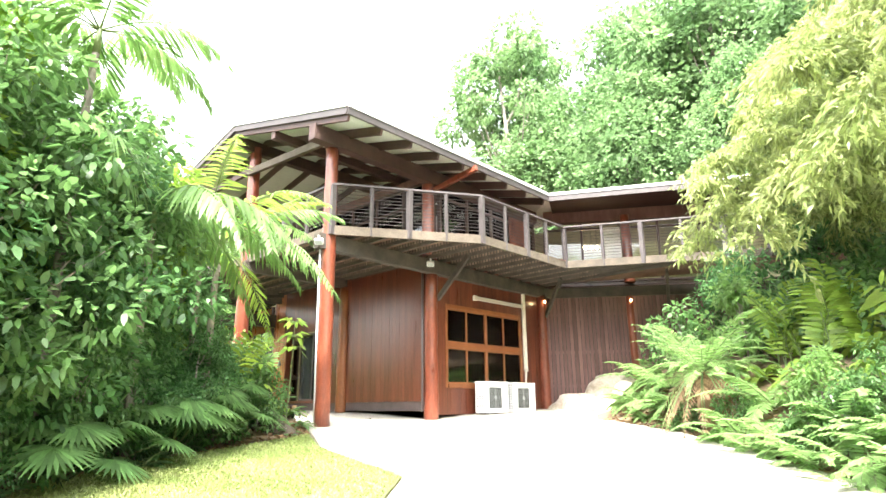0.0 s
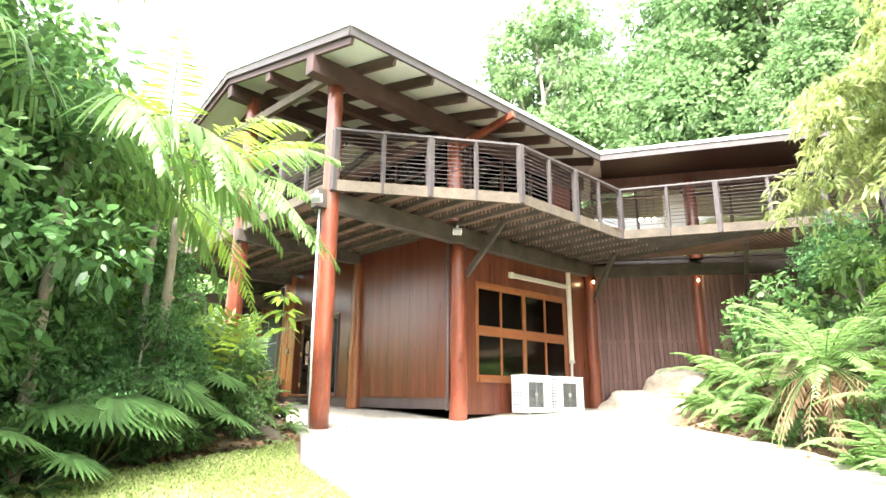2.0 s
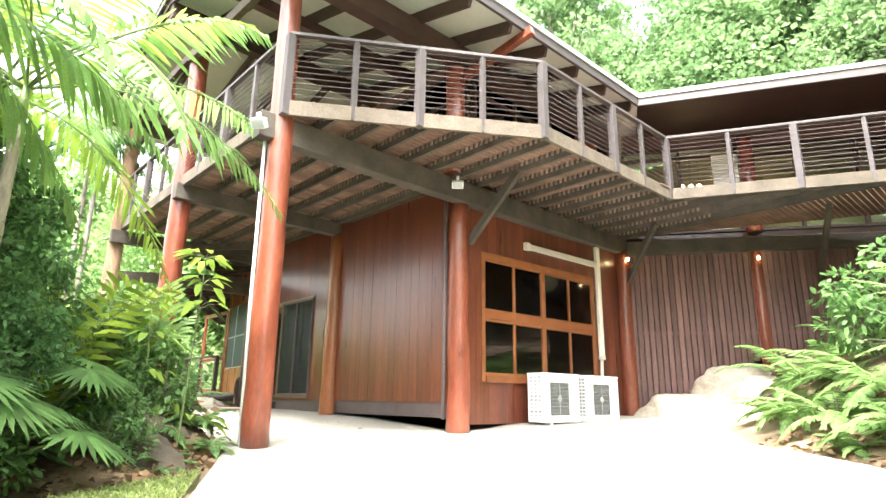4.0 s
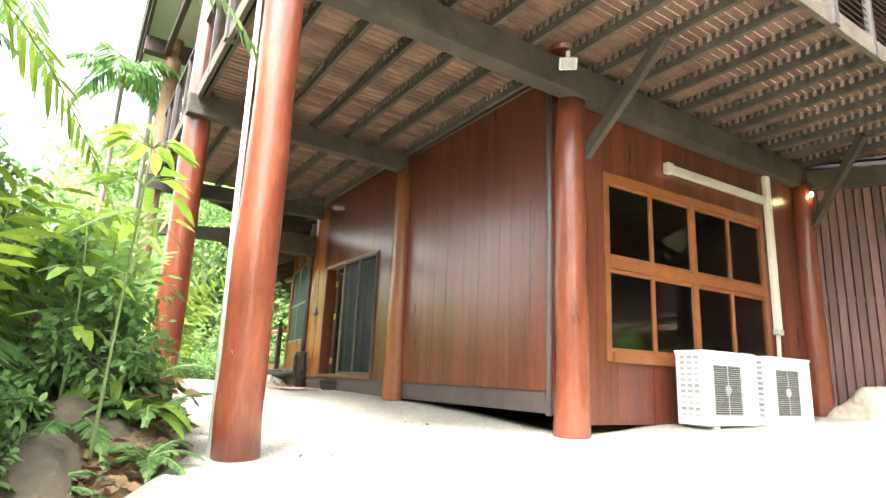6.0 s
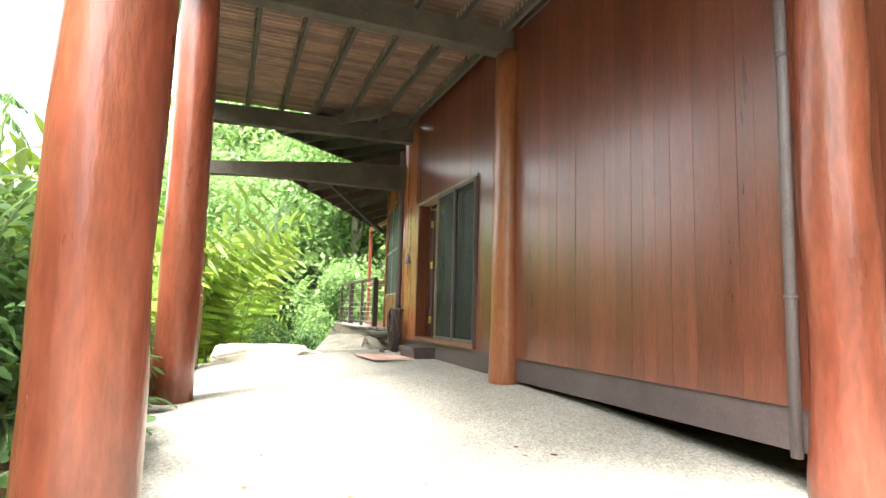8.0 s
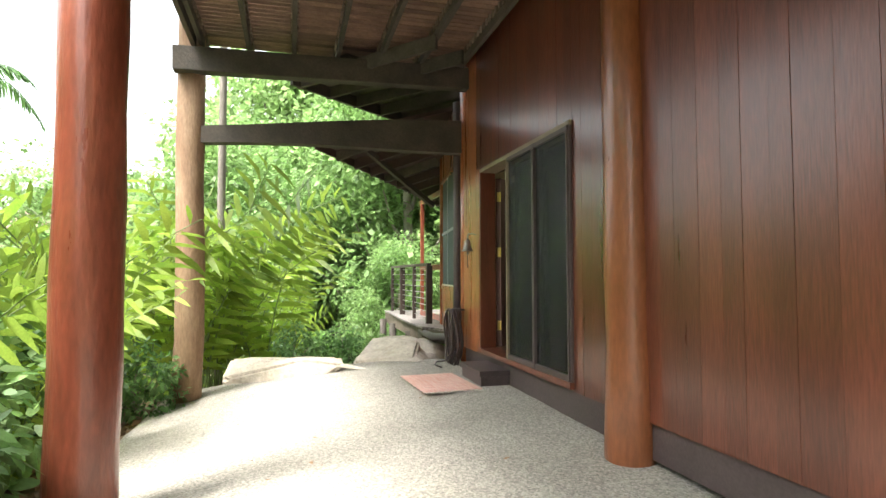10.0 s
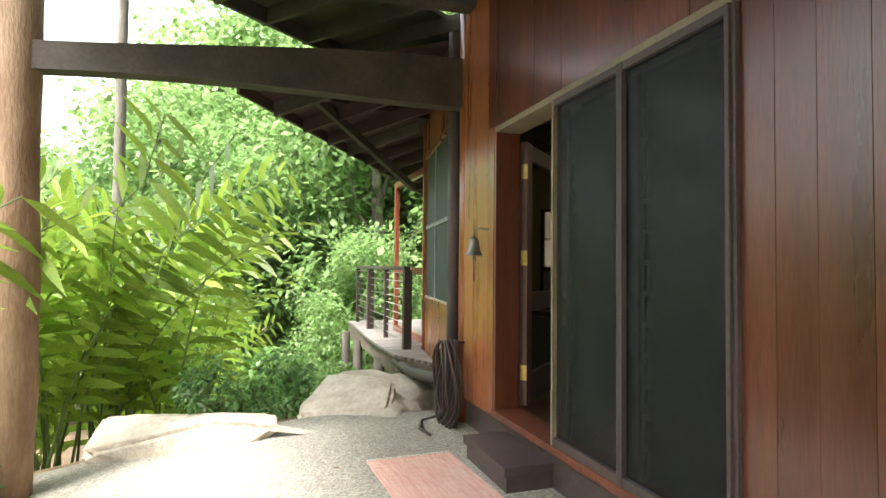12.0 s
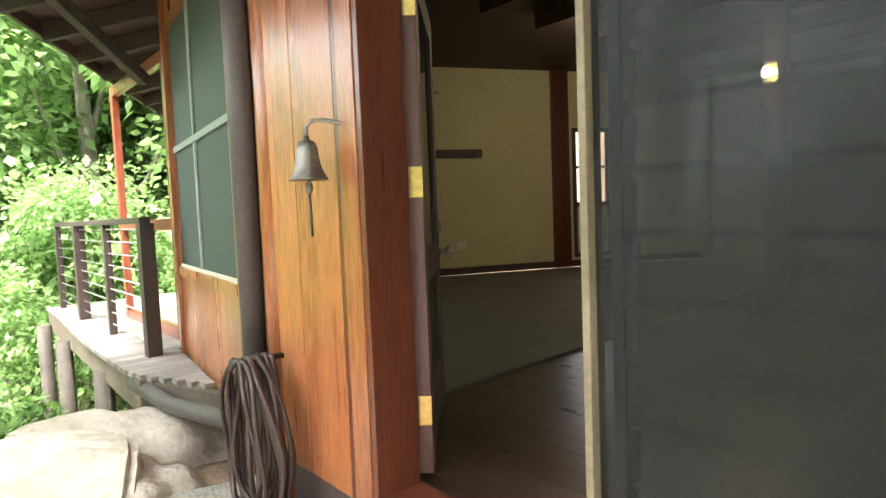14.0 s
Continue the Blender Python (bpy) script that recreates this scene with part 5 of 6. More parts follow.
def frond(parent, origin, azim, length, rise, sag, n, leaflet, material, width=0.022, tilt=0.5, name="frond", plume=1.0):
    """One feathered leaf: an arching midrib with leaflets on both sides."""
    h = np.array([math.cos(azim), math.sin(azim), 0.0])
    t = np.linspace(0.0, 1.0, n)
    px = np.array(origin)[None] + h[None] * (length * (t - 0.12 * t ** 2))[:, None]
    px[:, 2] += length * (rise * t - sag * t ** 2)
    tan = np.gradient(px, axis=0)
    tan = unit(tan)
    sidev = np.array([-h[1], h[0], 0.0])
    base = np.repeat(px[int(n * 0.12):], 2, 0)
    tt = np.repeat(t[int(n * 0.12):], 2)
    tn = np.repeat(tan[int(n * 0.12):], 2, 0)
    sg = np.tile([1.0, -1.0], len(base) // 2)[:, None]
    ax = sidev[None] * sg + tn * (0.35 + 0.8 * tt[:, None]) + np.array([[0, 0, -1.0]]) * tilt * RNG.uniform(0.3, 1.2, (len(base), 1)) + RNG.normal(size=base.shape) * 0.07
    L = leaflet * plume * np.sin(np.clip(0.18 + 0.95 * tt, 0, 1) * math.pi * 0.93 + 0.1) ** 0.6 * RNG.uniform(0.85, 1.1, len(base))
    L = np.maximum(L, leaflet * 0.2)
    f = leaf_part(name, parent, base, ax, tn + RNG.normal(size=base.shape) * 0.1, L, np.full(len(base), width), material, droop=0.25 * tilt * 2, long=True)
    rib = part("midrib", tube_bm([Vector(p) for p in px[::max(1, n // 8)]], [0.014 * (1 - 0.8 * i / (len(px[::max(1, n // 8)]))) for i in range(len(px[::max(1, n // 8)]))], 5), STEM, f)
    return f


def feather_palm(label, height, fronds, length, leaflet, material, r=0.06, tilt=0.6, ringed=True, width=0.024, lean=(0, 0), up=0.9):
    ob = thing("palm", label, "palm", "garden palms")
    n = max(4, int(height / 0.12))
    pts = [(lean[0] * (i / n) ** 1.5, lean[1] * (i / n) ** 1.5, -0.5 + (height + 0.5) * i / n) for i in range(n + 1)]
    part("trunk", tube_bm(pts, [r * (1.25 - 0.45 * i / n) * (1.06 if i % 2 and ringed else 1) for i in range(n + 1)], 10), BARK, ob)
    part("crownshaft", tube_bm([pts[-1], (lean[0], lean[1], height + 0.45)], [r * 0.9, r * 0.5], 10), STEM, ob)
    for i in range(fronds):
        a = 2 * math.pi * i / fronds + random.uniform(-0.3, 0.3)
        frond(ob, (lean[0], lean[1], height + 0.35), a, length * random.uniform(0.8, 1.1), random.uniform(0.25, up), random.uniform(0.5, 0.95), 42, leaflet, material, width, tilt)
    return ob


def fan_palm(label, leaves, stalk, fan, material):
    ob = thing("fan_palm", label, "palm", "garden palms")
    for i in range(leaves):
        a = 2 * math.pi * i / leaves + random.uniform(-0.4, 0.4)
        e = random.uniform(0.35, 1.15)
        h = Vector((math.cos(a) * math.cos(e), math.sin(a) * math.cos(e), math.sin(e)))
        tip = h * stalk * random.uniform(0.7, 1.1)
        k = 26
        th = np.linspace(-2.2, 2.2, k)
        f = np.array([math.cos(a), math.sin(a), -0.35])
        s = np.array([-math.sin(a), math.cos(a), 0.0])
        ax = np.cos(th)[:, None] * f[None] + np.sin(th)[:, None] * s[None]
        sd = -np.sin(th)[:, None] * f[None] + np.cos(th)[:, None] * s[None]
        lf = leaf_part("frond", ob, np.tile(np.array(tip), (k, 1)), ax, sd, fan * RNG.uniform(0.85, 1.05, k), np.full(k, fan * 0.055), material, droop=0.22, long=True)
        part("stalk", tube_bm([(0, 0, 0), tip * 0.5 + Vector((0, 0, 0.06)), tip], [0.012, 0.01, 0.007], 5), STEM, lf)
    return ob


def rosette(label, leaves, length, width, material, name="bird_nest_fern", rise=(0.5, 1.3), dry=0):
    """Broad strap leaves from one crown."""
    ob = thing(name, label, "fern", "bank ferns")
    for j, (cnt, mt) in enumerate(((leaves, material), (dry, LEAF_DRY))):
        for i in range(cnt):
            a = random.uniform(0, 2 * math.pi)
            e = random.uniform(*rise) if j == 0 else random.uniform(-0.3, 0.1)
            L = length * random.uniform(0.7, 1.1)
            n = 9
            bm = bmesh.new()
            prev = None
            side = Vector((-math.sin(a), math.cos(a), 0))
            for k in range(n + 1):
                t = k / n
                c = Vector((math.cos(a), math.sin(a), 0)) * (L * math.cos(e) * t) + Vector((0, 0, L * (math.sin(e) * t - 0.75 * t * t * (1.0 if j == 0 else 1.4))))
                w = width * (math.sin(math.pi * min(1, 0.12 + 0.88 * t)) ** 0.7) * (1 + 0.06 * math.sin(9 * t + i)) + 0.002
                row = [bm.verts.new(c - side * w + Vector((0, 0, w * 0.35))), bm.verts.new(c), bm.verts.new(c + side * w + Vector((0, 0, w * 0.35)))]
                if prev:
                    for u in (0, 1):
                        bm.faces.new((prev[u], prev[u + 1], row[u + 1], row[u])).smooth = True
                prev = row
            part("leaf", bm, mt, ob)
    return ob


def fern_clump(label, fronds, length, leaflet, material, name="fern", dry=0, rise=(0.35, 1.0), width=0.016, trunk=0.0, tilt=0.25):
    ob = thing(name, label, "fern", "bank ferns")
    if trunk:
        part("trunk", tube_bm([(0, 0, -0.3), (0, 0, trunk * 0.5), (0, 0, trunk)], [0.16, 0.17, 0.12], 12, 0.3), LEAF_DRY, ob)
    for i in range(fronds):
        frond(ob, (0, 0, trunk), 2 * math.pi * i / fronds + random.uniform(-0.25, 0.25), length * random.uniform(0.7, 1.1), random.uniform(*rise), random.uniform(0.5, 0.85), 30, leaflet, material, width, tilt)
    for i in range(dry):
        frond(ob, (0, 0, trunk), random.uniform(0, 6.28), length * 0.8, -0.1, 0.9, 22, leaflet * 0.8, LEAF_DRY, width, 0.6)
    return ob


def ginger(label, canes, height, material, spread=0.5, leaf=0.42, name="ginger_plant"):
    """Arching canes with two ranks of long leaves."""
    ob = thing(name, label, "plant", "terrace edge plants")
    for i in range(canes):
        a = random.uniform(0, 6.28)
        h = height * random.uniform(0.65, 1.05)
        out = spread * h * random.uniform(0.4, 1.2)
        o = Vector((random.uniform(-0.35, 0.35), random.uniform(-0.35, 0.35), -0.3))
        pts = [o + Vector((math.cos(a) * out * t * t, math.sin(a) * out * t * t, (h + 0.3) * (t - 0.18 * t ** 3))) for t in np.linspace(0, 1, 9)]
        st = part("cane", tube_bm(pts, [0.014 - 0.0012 * k for k in range(9)], 6), STEM, ob)
        n = 28
        t = np.linspace(0.25, 1.0, n)
        P = np.array([[np.interp(u, np.linspace(0, 1, 9), [p[c] for p in pts]) for c in range(3)] for u in t])
        tn = unit(np.gradient(P, axis=0))
        b = random.uniform(0, 6.28)
        s = unit(np.cross(tn, np.array([[math.cos(b), math.sin(b), 0.2]])))
        sg = np.where(np.arange(n) % 2 == 0, 1.0, -1.0)[:, None]
        ax = s * sg + tn * 0.55 + np.array([[0, 0, 0.05]])
        L = leaf * RNG.uniform(0.8, 1.15, n) * np.where(t > 0.93, 0.7, 1)
        leaf_part("foliage", st, P, ax, np.cross(ax, np.cross(tn, s)) * 0 + tn - 0.3 * s * sg, L, L * 0.085, material, droop=0.3, long=True, fold=0.5)
    return ob


def bamboo(label, base, tips, leaf_n, seed):
    ob = thing("bamboo", label, "bamboo", "bamboo clump", at=base)
    rng = random.Random(seed)
    B0 = Vector(base)
    for tip in tips:
        q = Vector(tip) - B0
        o = Vector((rng.uniform(-0.7, 0.7), rng.uniform(-0.7, 0.7), -0.3))
        top = Vector((q.x * 0.45, q.y * 0.45, max(q.z * 1.5, 6.2)))
        pts = []
        for t in np.linspace(0, 1, 15):
            pts.append(o * (1 - t) ** 2 + top * (2 * t * (1 - t)) + q * t * t + Vector((0, 0, 0)))
        cl = part("culm", tube_bm(pts, [0.035 * (1 - 0.9 * k / 14) for k in range(15)], 7), STEM, ob)
        P = np.array([list(p) for p in pts])
        nb = 75
        u = RNG.uniform(0.3, 1.0, nb)
        c = np.stack([np.interp(u, np.linspace(0, 1, 15), P[:, k]) for k in range(3)], 1)
        d = sphere_dirs(nb) * np.array([[1, 1, 0.35]])
        ln = RNG.uniform(0.4, 1.3, nb)
        per = leaf_n // nb
        k = np.repeat(np.arange(nb), per)
        s = RNG.uniform(0.1, 1.0, len(k))
        pos = c[k] + d[k] * (s * ln[k])[:, None]
        pos[:, 2] -= 0.55 * ln[k] * s ** 2
        pos += RNG.normal(size=pos.shape) * 0.05
        ax = unit(d[k] * 0.6 + RNG.normal(size=pos.shape) * 0.45 + np.array([[0, 0, -0.55]]))
        L = RNG.uniform(0.10, 0.21, len(k))
        leaf_part("foliage", cl, pos, ax, RNG.normal(size=pos.shape), L, L * 0.13, LEAF_BAMBOO, droop=0.2, long=False)
    return ob


def put(ob, x, y, z=None, turn=0.0, s=1.0):
    """Stand a plant on the ground."""
    ob.matrix_world = pose(x, y, ground_z(x, y) if z is None else z, 0, 0, turn) @ Matrix.Diagonal((s, s, s, 1))
    return ob


def again(ob, x, y, turn=0.0, s=1.0, z=None):
    return copy_thing(ob, pose(x, y, ground_z(x, y) if z is None else z, 0, 0, turn) @ Matrix.Diagonal((s / ob.scale[0],) * 3 + (1,)))


# tall forest on the hill behind the house and round the clearing
far_a = put(broad_tree("tall rainforest tree with dense green crown paled by painted haze", 19, 4.6, 26000, 0.27, LEAF_FAR, 0.3, 110, 0.1, group="forest trees"), -8.0, 21.0, None, 0)
far_b = put(broad_tree("tall rainforest tree with a deep green crown", 17, 4.2, 26000, 0.26, LEAF_FAR, 0.28, 100, 0.08, group="forest trees"), -2.5, 19.5, None, 40)
far_c = put(broad_tree("slender forest tree with an open green crown", 21, 3.2, 12000, 0.28, LEAF_FAR, 0.22, 50, 0.3, group="forest trees"), -12.0, 23.0, None, 80, 1.2)
rngf = random.Random(5)
for x, y, s in ((-5, 24, 1.1), (1.5, 22, 1.0), (4, 25, 1.1), (7, 21, 0.95), (10, 24, 1.05), (-9, 28, 1.0), (-3, 30, 1.1), (3, 31, 1.15), (9, 30, 1.15), (14, 20, 0.95), (15, 27, 1.1), (19, 17, 0.95), (15, 13.5, 0.8), (20, 24, 1.1), (24, 18, 1.1), (-13.5, 30, 0.7), (-18, 30, 0.5), (4.5, 17.5, 0.75), (9.5, 16, 0.75), (22, 11, 0.95), (26, 4, 1.0), (22, -4, 0.9), (17.5, 6.5, 0.75), (13.5, 9.5, 0.7), (-3.5, 22.5, 1.35)):
    again(rngf.choice((far_a, far_b, far_c, far_a, far_b)), x, y, rngf.uniform(0, 360), s)
again(far_c, -9.5, 18.5, 200, 1.2)
# unseen trees closing the clearing behind the path's start, added for reflections
for x, y, s in ((22, -16, 0.8), (17, -24, 0.8), (8, -27, 0.8), (0, -25, 0.8), (-6, -21, 0.7), (26, -26, 0.9), (-2, -15, 0.55)):
    again(rngf.choice((far_a, far_b)), x, y, rngf.uniform(0, 360), s)
# gully forest past the terrace
gul_a = put(broad_tree("leafy rainforest tree in the gully beyond the terrace", 10.5, 3.6, 24000, 0.2, LEAF_GULLY, 0.2, 90, 0.06, group="gully trees"), -17.5, 1.5, None, 10)
gul_b = put(broad_tree("broad dark green gully tree with layered crown", 9.0, 3.4, 22000, 0.19, LEAF_GULLY, 0.2, 80, 0.04, group="gully trees"), -19.0, -4.0, None, 60)
for x, y, s in ((-26.0, -1.8, 1.5), (-25.0, 1.8, 1.45), (-22, 4.5, 1.25), (-21.5, -0.5, 1.2), (-15.5, 6.5, 1.0), (-25, -4, 1.1), (-22, -9, 0.85), (-27, 2, 1.35), (-18, -10, 0.62), (-24, -14, 0.75), (-16, -14, 0.55), (-29, -9, 0.95), (-13, -9.5, 0.5), (-14, 4.5, 0.6), (-18.5, 9.5, 1.1), (-12, -15, 0.6), (-13.2, 2.6, 0.42), (-14.5, 0.5, 0.4), (-15, -3.5, 0.42)):
    again(rngf.choice((gul_a, gul_b)), x, y, rngf.uniform(0, 360), s)

# dense garden edge along the lawn
near_a = put(broad_tree("leafy garden tree with broad glossy leaves", 5.6, 1.5, 9000, 0.145, LEAF, 0.07, 60, 0.06, True, "lawn edge trees", 0.21), 0.2, -7.6, None, 0)
near_b = put(broad_tree("dense dark green garden shrub tree", 4.6, 1.4, 9000, 0.135, LEAF_DARK, 0.07, 55, 0.02, True, "lawn edge trees", 0.22), 1.6, -8.3, None, 50)
near_c = put(broad_tree("bright leafed garden tree with lime young leaves", 5.2, 1.3, 4800, 0.19, LEAF_LIME, 0.06, 50, 0.2, True, "lawn edge trees", 0.2), -1.0, -6.6, None, 0)
for x, y, s, k in ((2.5, -9.3, 0.95, 0), (3.3, -10.3, 1.0, 1), (0.2, -9.2, 1.2, 0), (-1.2, -8.2, 1.15, 1), (1.2, -10.2, 1.25, 2), (2.3, -11.2, 1.3, 0), (-2.2, -6.4, 1.0, 1), (-2.6, -5.4, 0.75, 0), (-0.6, -5.9, 0.62, 1), (3.9, -11.6, 0.9, 0), (-3.6, -6.2, 0.95, 2), (-4.6, -7.6, 1.05, 0), (-1.6, -7.4, 1.3, 1), (-3.0, -7.9, 1.4, 0), (-5.6, -6.9, 1.15, 1), (-6.4, -8.4, 1.3, 0), (-4.2, -6.0, 1.0, 1), (-8.2, -8.6, 1.1, 1), (-2.9, -9.6, 1.4, 0), (0.9, -6.9, 0.5, 1), (0.85, -6.1, 0.4, 1), (0.3, -5.45, 0.36, 1), (1.3, -7.0, 0.42, 1), (2.0, -8.0, 0.42, 0), (3.0, -9.1, 0.38, 1), (-3.4, -4.9, 0.5, 2)):
    again((near_a, near_b, near_c)[k], x, y, rngf.uniform(0, 360), s)
put(feather_palm("slender grey-trunked palm at the lawn edge", 5.3, 10, 1.8, 0.5, LEAF_FERN, 0.055, 0.5), 2.3, -8.45, None, 0)
put(feather_palm("clumping feather palm with long arching fronds", 2.9, 10, 3.0, 0.55, LEAF_FERN, 0.06, 0.5, up=0.8, width=0.021), 0.55, -5.75, None, 15)
put(feather_palm("clumping feather palm with pale lime fronds", 2.8, 7, 2.9, 0.5, LEAF_LIME, 0.05, 0.4, up=1.0, width=0.02), 0.35, -5.95, None, 70)
put(feather_palm("feather palm with dark drooping fronds", 3.3, 11, 2.7, 0.5, LEAF_FERN, 0.06, 0.95, up=0.8), 1.5, -7.2, None, 40)
fan = put(fan_palm("low fan palm with pleated round leaves", 11, 1.0, 0.55, LEAF), 1.25, -6.5, None, 0)
again(fan, -0.1, -5.15, 70, 0.85)
again(fan, 2.3, -8.1, 130, 0.9)
again(fan, 0.75, -5.7, 210, 0.9)
again(fan, 1.75, -7.5, 300, 0.8)
shrub = put(ginger("young cane plant with broad drooping leaves beside the log post", 5, 2.0, LEAF_FERN, 0.22, 0.34), -1.1, -4.2, None, 30)
again(shrub, -1.6, -4.0, 120, 0.95)
again(shrub, -2.6, -4.2, 200, 1.0)
again(shrub, -4.6, -4.3, 10, 0.9)
low_a = put(broad_tree("low bushy shrub with bright green leaves", 1.5, 0.7, 1500, 0.12, LEAF_FERN, 0.03, 34, 0.0, True, "low shrubs", 0.22, "shrub"), -1.5, -5.0, None, 0)
low_b = put(broad_tree("low bushy shrub with dark green leaves", 1.3, 0.75, 1500, 0.115, LEAF, 0.03, 26, 0.0, True, "low shrubs", 0.23, "shrub"), -1.3, -4.4, None, 0)
for x, y, s, k in ((-0.6, -3.85, 0.6, 1), (-1.8, -3.8, 0.7, 1), (-2.1, -4.1, 0.9, 0), (-3.1, -4.3, 1.1, 1), (0.35, -4.65, 0.5, 1), (0.9, -5.7, 0.6, 1), (1.3, -7.2, 0.7, 1), (2.5, -8.7, 0.8, 1), (3.7, -10.3, 1.0, 0), (-4.0, -4.2, 1.0, 0), (-5.0, -4.4, 1.1, 1), (3.2, -9.7, 0.8, 1)):
    again((low_a, low_b)[k], x, y, rngf.uniform(0, 360), s)


def sapling(label, height, tiers):
    """A thin leaning stem with whorls of drooping broad leaves near its top."""
    ob = thing("sapling", label, "plant", "terrace edge plants")
    pts = [Vector((0.06 * math.sin(2.2 * t), 0.05 * t * t, -0.2 + (height + 0.2) * t)) for t in np.linspace(0, 1, 9)]
    part("stem", tube_bm(pts, [0.013 - 0.001 * k for k in range(9)], 7), STEM, ob)
    for f, n, ln in tiers:
        c = np.array(pts[min(8, round(f * 8))])
        th = RNG.uniform(0, 6.28, n)
        ax = np.stack([np.cos(th), np.sin(th), RNG.uniform(-0.35, 0.35, n)], 1)
        stalk = c[None] + ax * RNG.uniform(0.05, 0.2, (n, 1)) + np.array([[0, 0, 0.05]])
        sd = np.stack([-np.sin(th), np.cos(th), RNG.normal(size=n) * 0.2], 1)
        L = ln * RNG.uniform(0.75, 1.2, n)
        whorl = leaf_part("whorl", ob, stalk, ax, sd, L, L * 0.19, LEAF_LIME, droop=0.4, long=True, fold=0.2)
        tw = bmesh.new()
        for q in stalk:
            tube_bm([Vector(c), Vector(c).lerp(Vector(q), 0.6) + Vector((0, 0, 0.02)), Vector(q)], [0.004, 0.003, 0.002], 4, bm=tw, cap=False)
        part("twig", tw, STEM, whorl)
    return ob


put(sapling("slender young tree with broad lime leaves beside the log post", 1.95, ((1.0, 16, 0.2), (0.85, 12, 0.22), (0.7, 9, 0.22))), 0.15, -3.95, None, 20)
put(sapling("slender young plant with a few broad green leaves on the bank", 1.3, ((1.0, 11, 0.2), (0.75, 8, 0.22), (0.5, 7, 0.2))), -0.5, -4.15, None, 140)
gfern = put(fern_clump("small green fern at the lawn edge", 9, 0.6, 0.13, LEAF, width=0.014), 1.9, -7.1, None, 0)
for x, y, s in ((0.9, -6.3, 1.0), (2.9, -8.9, 1.1), (-0.1, -4.75, 0.9), (3.6, -9.9, 1.2), (0.55, -4.2, 0.7), (1.45, -6.75, 0.8)):
    again(gfern, x, y, rngf.uniform(0, 360), s)

for x, y, s in ((-0.3, -3.6, 0.9), (-0.9, -3.62, 1.0), (-1.5, -3.6, 1.1), (-2.2, -3.65, 1.0), (-2.9, -3.6, 1.1), (0.25, -3.65, 0.6), (-0.35, -4.05, 1.1), (-1.0, -4.15, 1.2), (-1.9, -4.25, 1.2), (-2.7, -4.05, 1.1), (-0.7, -4.6, 1.4), (-3.6, -4.1, 1.2), (0.1, -4.9, 1.1), (-1.5, -4.7, 1.4)):
    again(gfern, x, y, rngf.uniform(0, 360), s)
gl = put(rosette("broad lime-leaved plant at the foot of the log post", 11, 0.7, 0.06, LEAF_LIME, "broadleaf_plant"), -0.75, -3.85, None, 0)
for x, y, s in ((-0.2, -3.72, 1.0), (-1.3, -3.7, 1.1), (-2.6, -3.75, 1.0), (-1.7, -3.95, 1.1), (-2.4, -4.4, 1.2), (-0.2, -4.5, 0.9), (-3.3, -3.95, 1.0)):
    again(gl, x, y, rngf.uniform(0, 360), s)

# fern bank beside the drive
cyc = put(fern_clump("large cycad with a shaggy brown trunk and stiff green fronds", 30, 1.45, 0.24, LEAF_FERN, "cycad", 26, (0.3, 1.5), 0.012, 0.95, 0.15), 6.25, 0.75, None, 0)
fb = put(fern_clump("lush arching green fern on the bank", 13, 1.15, 0.2, LEAF_FERN, dry=2, width=0.02), 5.2, 1.7, None, 0)
for x, y, s in ((4.4, 2.3, 0.9), (3.9, 2.9, 0.85), (4.9, 2.6, 1.1), (5.6, 1.6, 1.0), (7.0, -0.1, 1.0), (7.8, -0.9, 1.0), (7.4, 0.5, 1.2), (8.3, -1.6, 0.9), (8.6, -0.7, 1.2), (9.4, -2.2, 1.0), (6.0, 2.4, 1.25), (10.0, -3.0, 0.9), (8.5, -1.0, 0.9), (8.9, -1.2, 0.85), (8.15, -0.6, 0.8), (8.9, -2.0, 1.0), (9.3, -1.5, 1.1), (9.9, -2.3, 1.0), (8.8, -2.55, 0.6), (9.7, -3.2, 0.7), (7.3, -0.75, 0.5), (10.6, -2.9, 1.0), (11.2, -4.0, 0.9), (4.1, 4.0, 1.1), (3.3, 3.9, 0.9), (3.4, 5.0, 1.3), (4.4, 5.2, 1.3), (5.6, 0.9, 0.55), (6.7, -0.25, 0.55), (4.7, 1.55, 0.5)):
    again(fb, x, y, rngf.uniform(0, 360), s)
nest = put(rosette("strap-leaved bird nest fern with broad lime leaves", 20, 1.15, 0.07, LEAF_LIME), 7.9, 0.9, None, 0)
for x, y, s in ((9.0, 0.0, 1.1), (8.7, 1.4, 1.2), (10.0, -1.2, 1.1), (6.9, 1.8, 0.9)):
    again(nest, x, y, rngf.uniform(0, 360), s)
gb = put(ginger("tall cane plant with long arching leaves on the bank", 9, 2.0, LEAF_LIME, 0.4, 0.45), 8.3, 2.0, None, 0)
for x, y, s in ((9.6, 0.9, 1.05), (10.6, -0.6, 1.1), (7.2, 2.6, 0.9), (11.2, -2.2, 1.0)):
    again(gb, x, y, rngf.uniform(0, 360), s)
